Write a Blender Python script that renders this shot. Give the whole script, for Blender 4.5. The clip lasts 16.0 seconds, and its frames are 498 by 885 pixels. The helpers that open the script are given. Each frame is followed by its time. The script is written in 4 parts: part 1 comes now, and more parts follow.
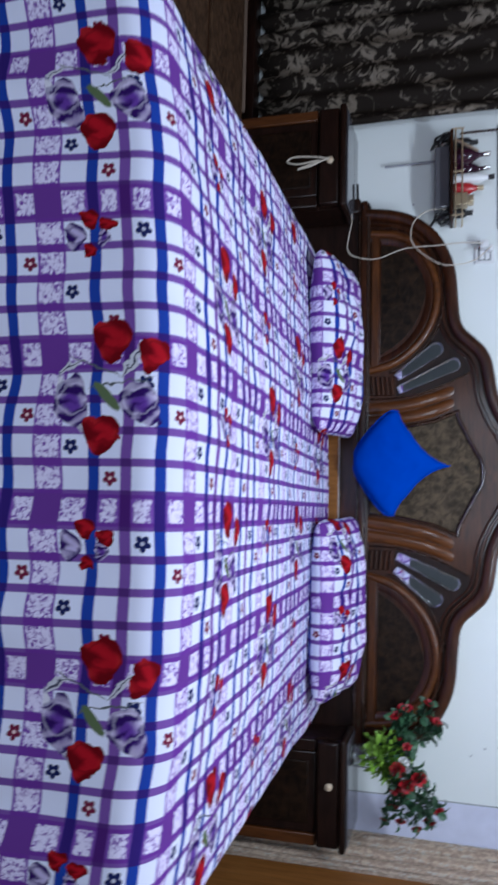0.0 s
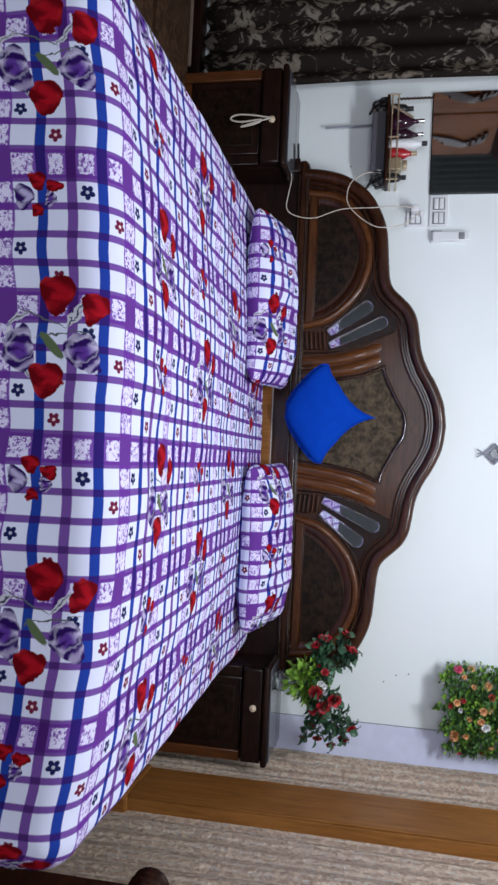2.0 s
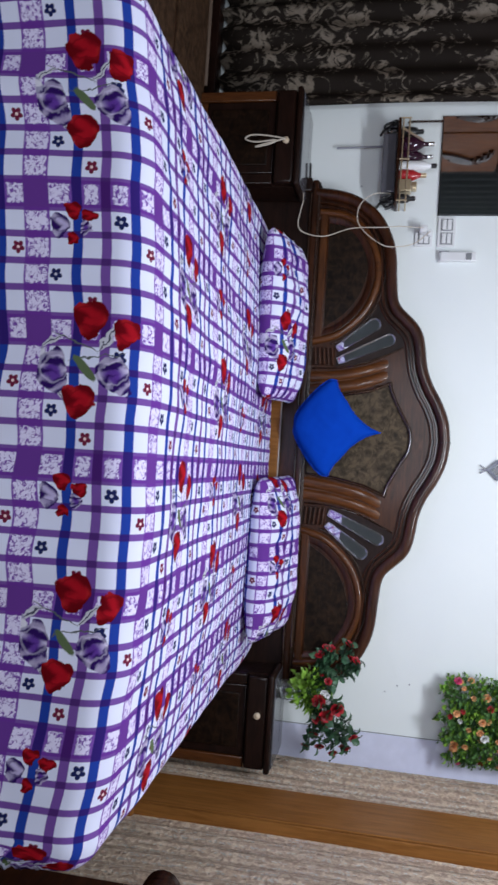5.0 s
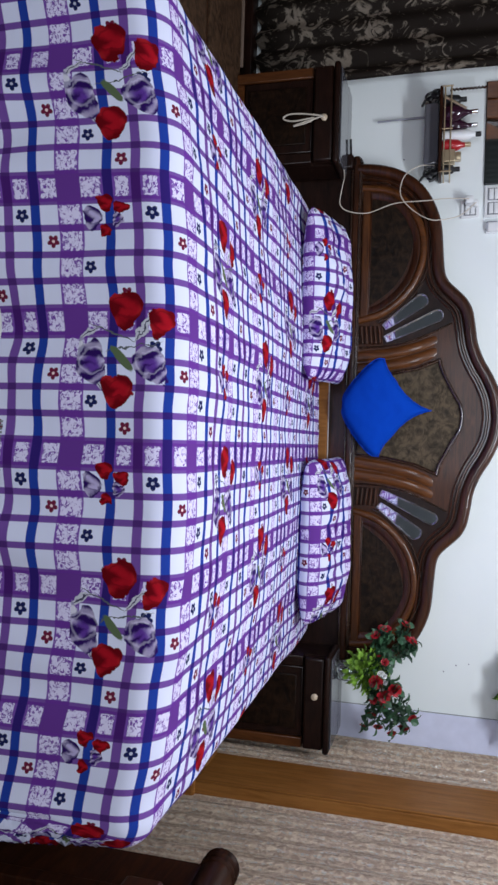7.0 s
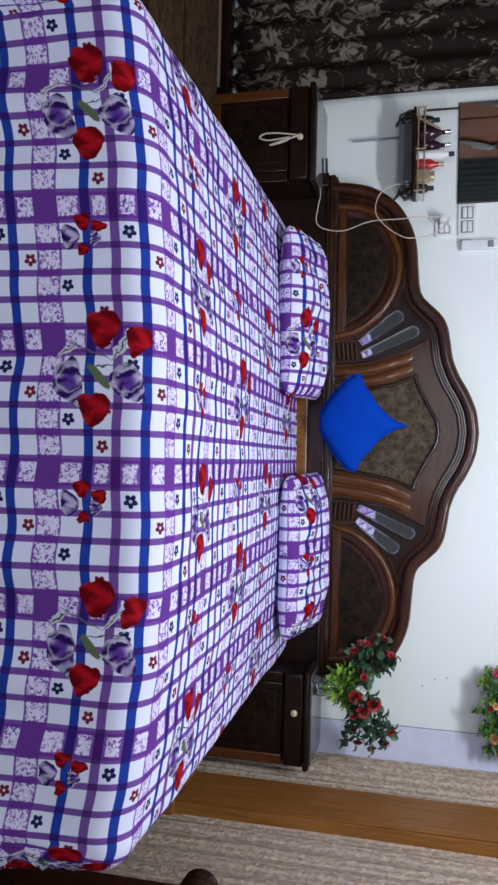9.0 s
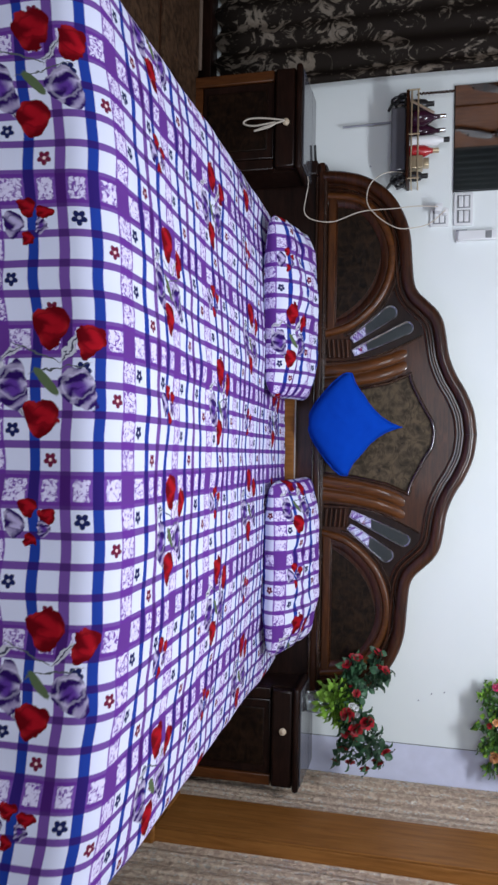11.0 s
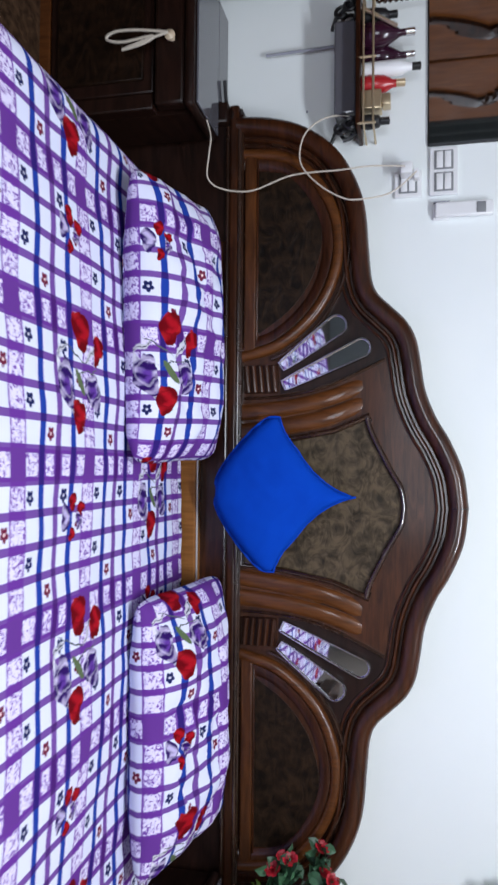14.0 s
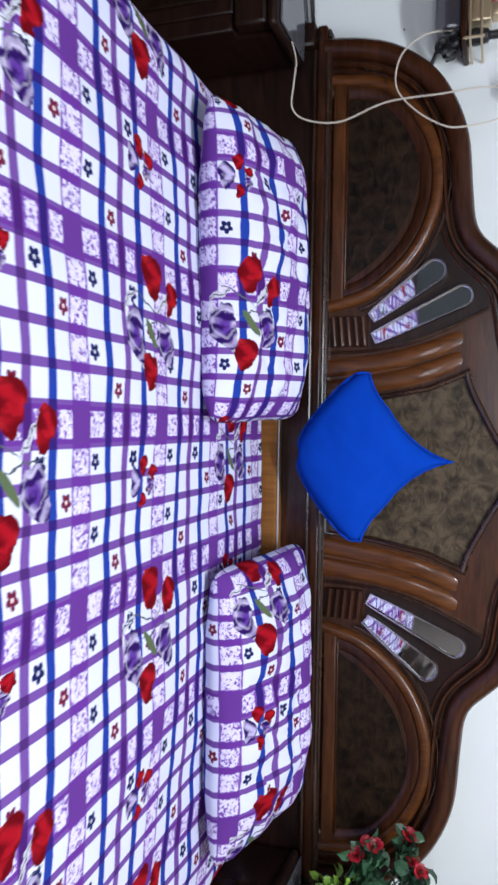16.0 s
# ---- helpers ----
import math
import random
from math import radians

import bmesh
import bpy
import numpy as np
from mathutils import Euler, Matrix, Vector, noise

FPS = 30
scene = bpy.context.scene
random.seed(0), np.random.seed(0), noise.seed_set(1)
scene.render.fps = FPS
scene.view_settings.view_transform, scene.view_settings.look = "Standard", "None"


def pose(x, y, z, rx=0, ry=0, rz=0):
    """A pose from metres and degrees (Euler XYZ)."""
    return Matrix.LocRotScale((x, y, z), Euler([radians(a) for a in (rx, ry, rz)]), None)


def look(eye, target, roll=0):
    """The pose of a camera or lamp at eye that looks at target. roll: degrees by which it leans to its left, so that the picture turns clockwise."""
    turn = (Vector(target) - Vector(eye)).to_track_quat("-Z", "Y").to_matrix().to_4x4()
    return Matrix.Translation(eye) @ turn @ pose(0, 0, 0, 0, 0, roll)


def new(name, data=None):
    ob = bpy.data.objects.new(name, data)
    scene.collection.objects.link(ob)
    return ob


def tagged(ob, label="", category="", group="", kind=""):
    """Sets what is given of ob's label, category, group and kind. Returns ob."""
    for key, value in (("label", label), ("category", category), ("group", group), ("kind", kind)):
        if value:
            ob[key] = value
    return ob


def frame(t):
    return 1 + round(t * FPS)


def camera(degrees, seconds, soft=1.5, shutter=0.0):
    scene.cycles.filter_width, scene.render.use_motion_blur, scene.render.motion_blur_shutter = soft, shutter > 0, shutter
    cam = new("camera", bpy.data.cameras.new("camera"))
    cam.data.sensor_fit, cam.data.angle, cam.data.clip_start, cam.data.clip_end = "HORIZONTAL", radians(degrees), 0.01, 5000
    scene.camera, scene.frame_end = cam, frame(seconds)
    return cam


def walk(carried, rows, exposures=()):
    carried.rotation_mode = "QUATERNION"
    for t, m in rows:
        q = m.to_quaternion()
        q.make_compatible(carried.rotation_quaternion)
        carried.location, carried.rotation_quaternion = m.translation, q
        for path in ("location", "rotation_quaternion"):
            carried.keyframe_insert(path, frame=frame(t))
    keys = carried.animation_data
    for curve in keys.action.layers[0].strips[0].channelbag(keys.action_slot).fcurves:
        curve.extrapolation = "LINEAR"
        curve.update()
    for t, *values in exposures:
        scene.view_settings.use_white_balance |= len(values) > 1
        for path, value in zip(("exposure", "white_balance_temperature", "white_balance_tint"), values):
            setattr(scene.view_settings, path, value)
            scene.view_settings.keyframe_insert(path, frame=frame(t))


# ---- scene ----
cam = camera(36.2, 16.0, soft=2.6, shutter=0.5)
PATH = [
    (0, (0.15, -3.021, 1.067), (-0.02, -1.096, 0.553), 90.1),
    (0.5, (0.106, -3.076, 1.131), (-0.066, -1.129, 0.706), 93.1),
    (1, (0.104, -2.997, 1.102), (0.107, -1.035, 0.719), 93.7),
    (1.5, (0.14, -3.046, 1.111), (0.11, -1.084, 0.7182), 92.7),
    (2, (0.162, -3.174, 1.135), (0.121, -1.207, 0.7655), 92.4),
    (2.5, (0.181, -3.229, 1.145), (0.139, -1.259, 0.7935), 91.8),
    (3, (0.151, -3.252, 1.167), (0.123, -1.279, 0.8355), 91.5),
    (3.5, (0.166, -3.253, 1.149), (0.122, -1.276, 0.8465), 91.5),
    (4, (0.143, -3.25, 1.119), (0.092, -1.274, 0.8025), 91.8),
    (4.5, (0.121, -3.258, 1.094), (0.07, -1.285, 0.7645), 93.0),
    (5, (0.132, -3.247, 1.096), (0.08, -1.279, 0.7355), 93.4),
    (5.2, (0.139, -3.244, 1.106), (0.096, -1.284, 0.7035), 93.4),
    (7.3, (0.128, -3.241, 1.135), (0.124, -1.309, 0.6240), 91.6),
    (7.5, (0.128, -3.249, 1.132), (0.111, -1.315, 0.6260), 91.5),
    (8, (0.12, -3.252, 1.135), (0.076, -1.306, 0.6800), 91.4),
    (10.5, (0.128, -3.164, 1.141), (0.091, -1.218, 0.681), 90.9),
    (11, (0.091, -3.075, 1.159), (0.061, -1.128, 0.703), 90.9),
    (11.5, (0.057, -2.963, 1.143), (0.085, -1.019, 0.676), 91.2),
    (12, (0.053, -2.772, 1.16), (0.007, -0.834, 0.672), 90.8),
    (12.5, (-0.027, -2.552, 1.161), (-0.109, -0.622, 0.644), 90.1),
    (13, (-0.086, -2.389, 1.182), (-0.149, -0.46, 0.658), 88.6),
    (13.5, (-0.081, -2.192, 1.215), (-0.169, -0.242, 0.779), 88.5),
    (14, (-0.102, -2.028, 1.218), (-0.166, -0.077, 0.786), 90.1),
    (14.5, (-0.147, -1.828, 1.209), (-0.118, 0.118, 0.75), 90.6),
    (15, (-0.16, -1.733, 1.175), (-0.08, 0.175, 0.582), 91.1),
    (15.5, (-0.155, -1.758, 1.177), (-0.041, 0.137, 0.547), 91.5),
    (16, (-0.107, -1.888, 1.173), (-0.058, 0.008, 0.54), 91.4),
]
walk(cam, [(t, look(eye, target, roll)) for t, eye, target, roll in PATH],
     exposures=[(0, -0.05, 5900, 12), (0.5, 0.0, 6500, 14), (12.8, 0.0, 6500, 14), (14.0, 0.14, 6500, 14), (15.0, 0.12, 6500, 14), (16, 0.26, 6500, 14)])

# ---- light ----
world = bpy.data.worlds.new("room_world")
scene.world = world
world.use_nodes = True
world.node_tree.nodes["Background"].inputs[0].default_value = (0.75, 0.85, 1.0, 1)
world.node_tree.nodes["Background"].inputs[1].default_value = 0.35


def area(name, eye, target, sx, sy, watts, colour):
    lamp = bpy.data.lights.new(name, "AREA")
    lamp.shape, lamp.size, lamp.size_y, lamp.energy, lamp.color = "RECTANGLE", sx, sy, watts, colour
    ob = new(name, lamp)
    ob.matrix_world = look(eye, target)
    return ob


# assumed source behind the camera, added to light the upright faces
area("unseen_rear_fill", (-0.25, -4.42, 1.55), (0.1, 0.0, 0.9), 1.4, 1.2, 41, (0.83, 0.915, 1.0))
# assumed overhead source, out of view, placed for brightness over the bed
area("unseen_overhead_fill", (0.15, -1.55, 2.56), (0.0, -0.9, 0.4), 1.15, 0.08, 42, (0.845, 0.925, 1.0))


# ---- node helpers ----
class Nodes:
    def __init__(self, name, rough=0.5, metal=0.0):
        self.mat = bpy.data.materials.new(name)
        self.mat.use_nodes = True
        self.tree = self.mat.node_tree
        self.bsdf = self.tree.nodes["Principled BSDF"]
        self.bsdf.inputs["Roughness"].default_value = rough
        self.bsdf.inputs["Metallic"].default_value = metal

    def put(self, sock, v):
        if isinstance(v, (int, float)):
            sock.default_value = v
        elif isinstance(v, tuple):
            sock.default_value = v if len(v) == len(sock.default_value) else (*v, 1)
        else:
            self.tree.links.new(v, sock)

    def m(self, op, a, b=0.0, c=0.0):
        n = self.tree.nodes.new("ShaderNodeMath")
        n.operation = op
        for s, v in zip(n.inputs, (a, b, c)):
            self.put(s, v)
        return n.outputs[0]

    def mix(self, f, a, b):
        n = self.tree.nodes.new("ShaderNodeMix")
        n.data_type = "RGBA"
        self.put(n.inputs[0], f)
        self.put(n.inputs[6], a)
        self.put(n.inputs[7], b)
        return n.outputs[2]

    def coords(self, kind="Object"):
        return self.tree.nodes.new("ShaderNodeTexCoord").outputs[kind]

    def mapped(self, vec, scale):
        n = self.tree.nodes.new("ShaderNodeMapping")
        n.inputs["Scale"].default_value = scale
        self.put(n.inputs["Vector"], vec)
        return n.outputs[0]

    def noise(self, vec, scale, detail=4, rough=0.55, distort=0.0):
        n = self.tree.nodes.new("ShaderNodeTexNoise")
        self.put(n.inputs["Vector"], vec)
        for k, v in (("Scale", scale), ("Detail", detail), ("Roughness", rough), ("Distortion", distort)):
            n.inputs[k].default_value = v
        return n.outputs["Fac"]

    def voronoi(self, vec, scale, out="Distance", feature="F1"):
        n = self.tree.nodes.new("ShaderNodeTexVoronoi")
        n.feature = feature
        self.put(n.inputs["Vector"], vec)
        n.inputs["Scale"].default_value = scale
        return n.outputs[out]

    def step(self, v, lo, hi):
        n = self.tree.nodes.new("ShaderNodeMapRange")
        n.interpolation_type = "SMOOTHSTEP"
        self.put(n.inputs[0], v)
        n.inputs[1].default_value, n.inputs[2].default_value = lo, hi
        return n.outputs[0]

    def bump(self, h, strength=0.3, dist=0.002):
        n = self.tree.nodes.new("ShaderNodeBump")
        n.inputs["Strength"].default_value, n.inputs["Distance"].default_value = strength, dist
        self.put(n.inputs["Height"], h)
        self.tree.links.new(n.outputs[0], self.bsdf.inputs["Normal"])

    def colour(self, c):
        self.put(self.bsdf.inputs["Base Color"], c)
        return self

    def rough(self, r):
        self.put(self.bsdf.inputs["Roughness"], r)


def plain(name, c, rough=0.5, metal=0.0, vary=0.12, scale=18.0, bump=0.0):
    n = Nodes(name, rough, metal)
    o = n.coords()
    f = n.noise(o, scale)
    n.colour(n.mix(f, tuple(x * (1 - vary) for x in c), tuple(min(1, x * (1 + vary)) for x in c)))
    if bump:
        n.bump(n.noise(o, scale * 12, 3), bump, 0.001)
    return n.mat


def wood(name, dark, light, rough=0.3, along=(1, 1, 8), scale=9.0, coat=0.35, spec=0.22):
    n = Nodes(name, rough)
    o = n.coords()
    v = n.mapped(o, along)
    g = n.noise(v, scale, 6, 0.6, 0.8)
    big = n.noise(o, 2.2, 3)
    f = n.step(n.m("ADD", n.m("MULTIPLY", g, 0.7), n.m("MULTIPLY", big, 0.35)), 0.3, 0.75)
    n.colour(n.mix(f, dark, light))
    n.rough(n.m("ADD", n.m("MULTIPLY", n.noise(o, 14, 4), 0.25), rough - 0.1))
    n.bsdf.inputs["Coat Weight"].default_value = coat
    n.bsdf.inputs["Specular IOR Level"].default_value = spec
    n.bsdf.inputs["Coat Roughness"].default_value = 0.12
    n.bump(n.noise(v, scale * 4, 4), 0.12, 0.001)
    return n.mat


def burl(name, dark, light, rough=0.42):
    n = Nodes(name, rough)
    o = n.coords()
    a = n.noise(n.mapped(o, (1, 1, 1.6)), 16, 5, 0.65, 2.2)
    b = n.voronoi(n.mapped(o, (1, 1, 0.6)), 42)
    f = n.step(n.m("ADD", n.m("MULTIPLY", a, 0.9), n.m("MULTIPLY", b, 0.25)), 0.35, 0.85)
    n.colour(n.mix(f, dark, light))
    n.bump(a, 0.5, 0.004)
    n.bsdf.inputs["Coat Weight"].default_value = 0.0
    n.bsdf.inputs["Specular IOR Level"].default_value = 0.14
    return n.mat


M_WALL = Nodes("pale_wall_paint", 0.62)
_o = M_WALL.coords()
M_WALL.colour(M_WALL.mix(M_WALL.noise(_o, 2.5, 5), (0.79, 0.845, 0.845), (0.86, 0.90, 0.885)))
M_WALL.bump(M_WALL.noise(_o, 90, 3), 0.12, 0.001)
M_WALL = M_WALL.mat
# side walls toned dark to cut bounced light, not a known paint
M_SHADE = plain("bounce_cutting_beige", (0.26, 0.22, 0.19), 0.7)
# unseen rear wall, toned so mirrors and polished wood reflect less light
M_REAR = plain("reflection_dimming_grey_blue", (0.24, 0.27, 0.29), 0.7)
M_STRIP = plain("lavender_trim_paint", (0.70, 0.72, 0.88), 0.5)
M_CEIL = plain("ceiling_paint", (0.8, 0.8, 0.78), 0.7)
M_FLOOR = plain("dark_floor_tile", (0.10, 0.08, 0.07), 0.35, vary=0.3, scale=6)
M_DARK = wood("dark_polished_wood", (0.008, 0.0026, 0.0012), (0.042, 0.0125, 0.0048), 0.40, coat=0.05, spec=0.12)
M_MID = wood("walnut_stained_wood", (0.012, 0.0036, 0.0015), (0.066, 0.0195, 0.0068), 0.32, coat=0.55)
M_FIELD = wood("red_brown_polished_wood", (0.017, 0.0052, 0.0022), (0.078, 0.0250, 0.0090), 0.40, coat=0.12)
M_RED = wood("reddish_brown_wood", (0.050, 0.015, 0.0045), (0.120, 0.040, 0.011), 0.38, (8, 1, 1), coat=0.12)
M_REDV = wood("reddish_brown_wood_upright", (0.042, 0.0125, 0.0032), (0.140, 0.046, 0.0112), 0.34, (8, 8, 1), coat=0.4)
M_SILL = wood("reddish_brown_wood_level", (0.036, 0.0105, 0.0030), (0.110, 0.036, 0.0095), 0.36, (1, 8, 8), coat=0.3)
M_GLOSS = wood("glossy_dark_lacquered_wood", (0.010, 0.0045, 0.0028), (0.050, 0.022, 0.013), 0.22, coat=1.0, spec=0.5)
M_BOARD = wood("golden_brown_board", (0.17, 0.064, 0.014), (0.30, 0.125, 0.032), 0.42, (10, 10, 0.8), 7, 0.0, 0.12)
M_EBON = wood("near_black_lacquered_wood", (0.0058, 0.0025, 0.0019), (0.023, 0.0090, 0.0060), 0.38, coat=0.10, spec=0.18)
M_BURL = burl("olive_burl_panel", (0.022, 0.016, 0.009), (0.118, 0.084, 0.049))
M_CARVE = burl("dark_carved_panel", (0.004, 0.0022, 0.0012), (0.030, 0.0155, 0.0075))
M_CARVE2 = burl("blackish_carved_panel", (0.004, 0.002, 0.0012), (0.022, 0.010, 0.005))
M_STRIPWOOD = plain("pale_worn_wood", (0.17, 0.12, 0.09), 0.5)
M_CHEST = burl("carved_brown_chest_wood", (0.022, 0.011, 0.006), (0.095, 0.052, 0.029), 0.6)
M_ORANGE = wood("orange_wardrobe_veneer", (0.080, 0.022, 0.0045), (0.165, 0.052, 0.011), 0.55, (8, 8, 1), 6, 0.0, 0.06)
M_LEDGE = plain("pale_edge_strip", (0.42, 0.40, 0.38), 0.3)
M_CHROME = plain("chrome", (0.75, 0.75, 0.77), 0.15, 1.0, 0.05)
M_GOLD = plain("brass_wire", (0.62, 0.50, 0.33), 0.35, 0.8, 0.15)
M_BLACK = plain("black_plastic", (0.012, 0.012, 0.014), 0.4)
M_WHITE = plain("white_plastic", (0.78, 0.79, 0.80), 0.35, vary=0.04)
M_CREAM = plain("cream_cord", (0.60, 0.54, 0.46), 0.55)
M_GREY = plain("grey_enamel", (0.30, 0.31, 0.36), 0.25)
M_KNOB = plain("ivory_knob", (0.62, 0.50, 0.36), 0.3)
M_MIRROR = plain("mirror_glass", (0.80, 0.83, 0.85), 0.03, 1.0, 0.02)
M_PAPER = plain("printed_paper", (0.80, 0.82, 0.82), 0.5, vary=0.03)
M_INK = plain("grey_ink", (0.22, 0.23, 0.24), 0.6)
M_INKG = plain("olive_ink", (0.48, 0.50, 0.36), 0.6)
M_TOP = plain("glossy_stone_top", (0.10, 0.10, 0.115), 0.07, vary=0.1)
M_GLASS = Nodes("clear_glass", 0.03)
M_GLASS.colour((0.92, 0.97, 0.97))
M_GLASS.bsdf.inputs["Transmission Weight"].default_value = 0.95
M_GLASS = M_GLASS.mat


def blue_cloth():
    n = Nodes("royal_blue_cotton", 0.9)
    n.bsdf.inputs["Specular IOR Level"].default_value = 0.08
    o = n.coords()
    w = n.noise(o, 260, 2)
    n.colour(n.mix(n.noise(o, 9, 4), (0.0006, 0.040, 0.36), (0.0008, 0.058, 0.47)))
    n.bump(n.m("ADD", w, n.noise(o, 40, 3)), 0.35, 0.001)
    return n.mat


def printed_cotton():
    """White cotton printed with a purple and blue check, lace squares and red and purple tulips; UV in metres."""
    n = Nodes("printed_check_cotton", 0.9)
    n.bsdf.inputs["Specular IOR Level"].default_value = 0.05
    uv = n.coords("UV")
    s = n.tree.nodes.new("ShaderNodeSeparateXYZ")
    n.put(s.inputs[0], uv)
    u0, v0 = s.outputs[0], s.outputs[1]
    lu, lv = 0.2625, 0.2750
    a = n.m("FLOORED_MODULO", n.m("SUBTRACT", u0, 0.134), lu)
    b = n.m("FLOORED_MODULO", n.m("ADD", v0, 0.602), lv)

    def inside(x, lo, hi, soft=0.0012):
        return n.m("MULTIPLY", n.step(x, lo - soft, lo + soft), n.m("SUBTRACT", 1.0, n.step(x, hi - soft, hi + soft)))

    def near(x, c, half):
        return n.m("SUBTRACT", 1.0, n.step(n.m("ABSOLUTE", n.m("SUBTRACT", x, c)), half - 0.001, half + 0.001))

    def both(*vs):
        r = vs[0]
        for v in vs[1:]:
            r = n.m("MULTIPLY", r, v)
        return r

    def either(*vs):
        r = vs[0]
        for v in vs[1:]:
            r = n.m("MAXIMUM", r, v)
        return r

    la = inside(a, 0.0, 0.0525)
    pa = either(*[near(a, c, 0.0068) for c in (0.0, 0.0525, 0.105, 0.1575, 0.21, 0.2625)])
    lb = near(b, 0.1915, 0.0262)
    pb = near(b, 0.0584, 0.0098)
    bb = either(near(b, 0.0, 0.0100), near(b, 0.1168, 0.0100), near(b, lv, 0.0100))
    cloth = n.noise(uv, 5.0, 3)
    white = n.mix(cloth, (0.655, 0.680, 0.855), (0.735, 0.750, 0.915))
    purple, deep, blue = (0.134, 0.034, 0.278), (0.040, 0.008, 0.100), (0.002, 0.034, 0.30)
    lace = n.step(n.m("ADD", n.noise(uv, 92, 2, 0.5, 3.0), n.m("MULTIPLY", n.voronoi(uv, 110), 0.35)), 0.572, 0.655)
    rag = n.m("MULTIPLY", n.m("SUBTRACT", n.noise(uv, 150, 2), 0.5), 0.016)
    cell = n.m("FLOORED_MODULO", a, 0.0525)
    inner = near(n.m("ADD", cell, rag), 0.02625, 0.0185)
    clear = n.m("SUBTRACT", 1.0, either(*[near(n.m("ADD", b, rag), q, 0.0155) for q in (0.0, 0.0584, 0.1168, lv)]))
    patch = either(both(near(n.m("ADD", a, rag), 0.02625, 0.0195), clear), both(near(n.m("ADD", b, rag), 0.1915, 0.0215), inner))
    lilac = n.mix(n.m("MULTIPLY", lace, patch), (0.185, 0.075, 0.370), (0.72, 0.67, 0.88))
    band = either(la, lb)
    c = n.mix(band, white, lilac)
    stripes = either(pa, pb)
    c = n.mix(n.m("MULTIPLY", stripes, 0.94), c, purple)
    c = n.mix(both(la, lb), c, (0.130, 0.040, 0.262))
    c = n.mix(n.m("MULTIPLY", bb, 0.98), c, blue)
    cross = either(both(pa, either(pb, bb)), both(either(la, lb), both(either(pa, la), either(pb, bb))))
    c = n.mix(n.m("MULTIPLY", cross, 0.75), c, deep)

    # five-petalled printed stars in some of the plain squares
    def star(ca, cb, r, col, mid, c):
        x, y = n.m("SUBTRACT", a, ca), n.m("SUBTRACT", b, cb)
        d = n.m("SQRT", n.m("ADD", n.m("MULTIPLY", x, x), n.m("MULTIPLY", y, y)))
        ang = n.m("ARCTAN2", y, x)
        edge = n.m("MULTIPLY", n.m("ADD", 0.62, n.m("MULTIPLY", n.m("ABSOLUTE", n.m("COSINE", n.m("MULTIPLY", ang, 2.5))), 0.45)), r)
        k = n.m("SUBTRACT", 1.0, n.step(n.m("SUBTRACT", d, edge), -0.001, 0.001))
        c = n.mix(k, c, col)
        return n.mix(n.m("SUBTRACT", 1.0, n.step(d, r * 0.2, r * 0.3)), c, mid)

    ink, wine = (0.012, 0.016, 0.085), (0.15, 0.014, 0.045)
    c = star(0.079, 0.2340, 0.0125, ink, (0.5, 0.5, 0.6), c)
    c = star(0.079, 0.0878, 0.0135, ink, (0.5, 0.5, 0.6), c)
    c = star(0.131, 0.1506, 0.0125, wine, (0.8, 0.6, 0.6), c)
    c = star(0.184, 0.2340, 0.0125, ink, (0.5, 0.5, 0.6), c)
    c = star(0.236, 0.0294, 0.0125, wine, (0.8, 0.6, 0.6), c)

    # bouquet, each row shifted by half
    pu, pv = 0.525, 0.4125
    wob = n.m("MULTIPLY", n.m("SUBTRACT", n.noise(uv, 34, 3), 0.5), 0.026)
    vv = n.m("ADD", v0, 0.715 + 0.10 + 0.4125 * 100)
    row = n.m("FLOOR", n.m("DIVIDE", vv, pv))
    half = n.m("MULTIPLY", n.m("FLOORED_MODULO", row, 2.0), 0.2975)
    tu = n.m("ADD", n.m("FLOORED_MODULO", n.m("ADD", n.m("ADD", u0, 0.05 - 0.172 + 5.25), half), pu), wob)
    tv = n.m("ADD", n.m("FLOORED_MODULO", vv, pv), wob)

    def blob(cu, cv, ru, rv, turn):
        x, y = n.m("SUBTRACT", tu, cu + 0.05), n.m("SUBTRACT", tv, cv + 0.10)
        k, q = math.cos(radians(turn)), math.sin(radians(turn))
        p = n.m("DIVIDE", n.m("ADD", n.m("MULTIPLY", x, k), n.m("MULTIPLY", y, q)), ru)
        w = n.m("DIVIDE", n.m("SUBTRACT", n.m("MULTIPLY", y, k), n.m("MULTIPLY", x, q)), rv)
        d = n.m("SQRT", n.m("ADD", n.m("MULTIPLY", p, p), n.m("MULTIPLY", w, w)))
        return d, p, w

    def flower(cu, cv, ru, rv, turn, edge, core, pale, c, freq=5.0, streak=0.55):
        d, p, w = blob(cu, cv, ru, rv, turn)
        # three pointed petals round a cup, the front one outlined
        ang = n.m("ARCTAN2", w, p)
        lobe = n.m("ADD", 0.93, n.m("MULTIPLY", n.m("COSINE", n.m("ADD", n.m("MULTIPLY", ang, 3.0), radians(turn) * 3 + cu * 40)), 0.11))
        dd = n.m("DIVIDE", d, lobe)
        k = n.m("SUBTRACT", 1.0, n.step(dd, 0.96, 1.03))
        fx, fy = n.m("DIVIDE", n.m("ADD", p, 0.12), 0.52), n.m("DIVIDE", n.m("SUBTRACT", w, 0.08), 0.82)
        fd = n.m("SQRT", n.m("ADD", n.m("MULTIPLY", fx, fx), n.m("MULTIPLY", fy, fy)))
        rim_ = n.m("SUBTRACT", 1.0, n.step(n.m("ABSOLUTE", n.m("SUBTRACT", fd, 1.0)), 0.02, 0.16))
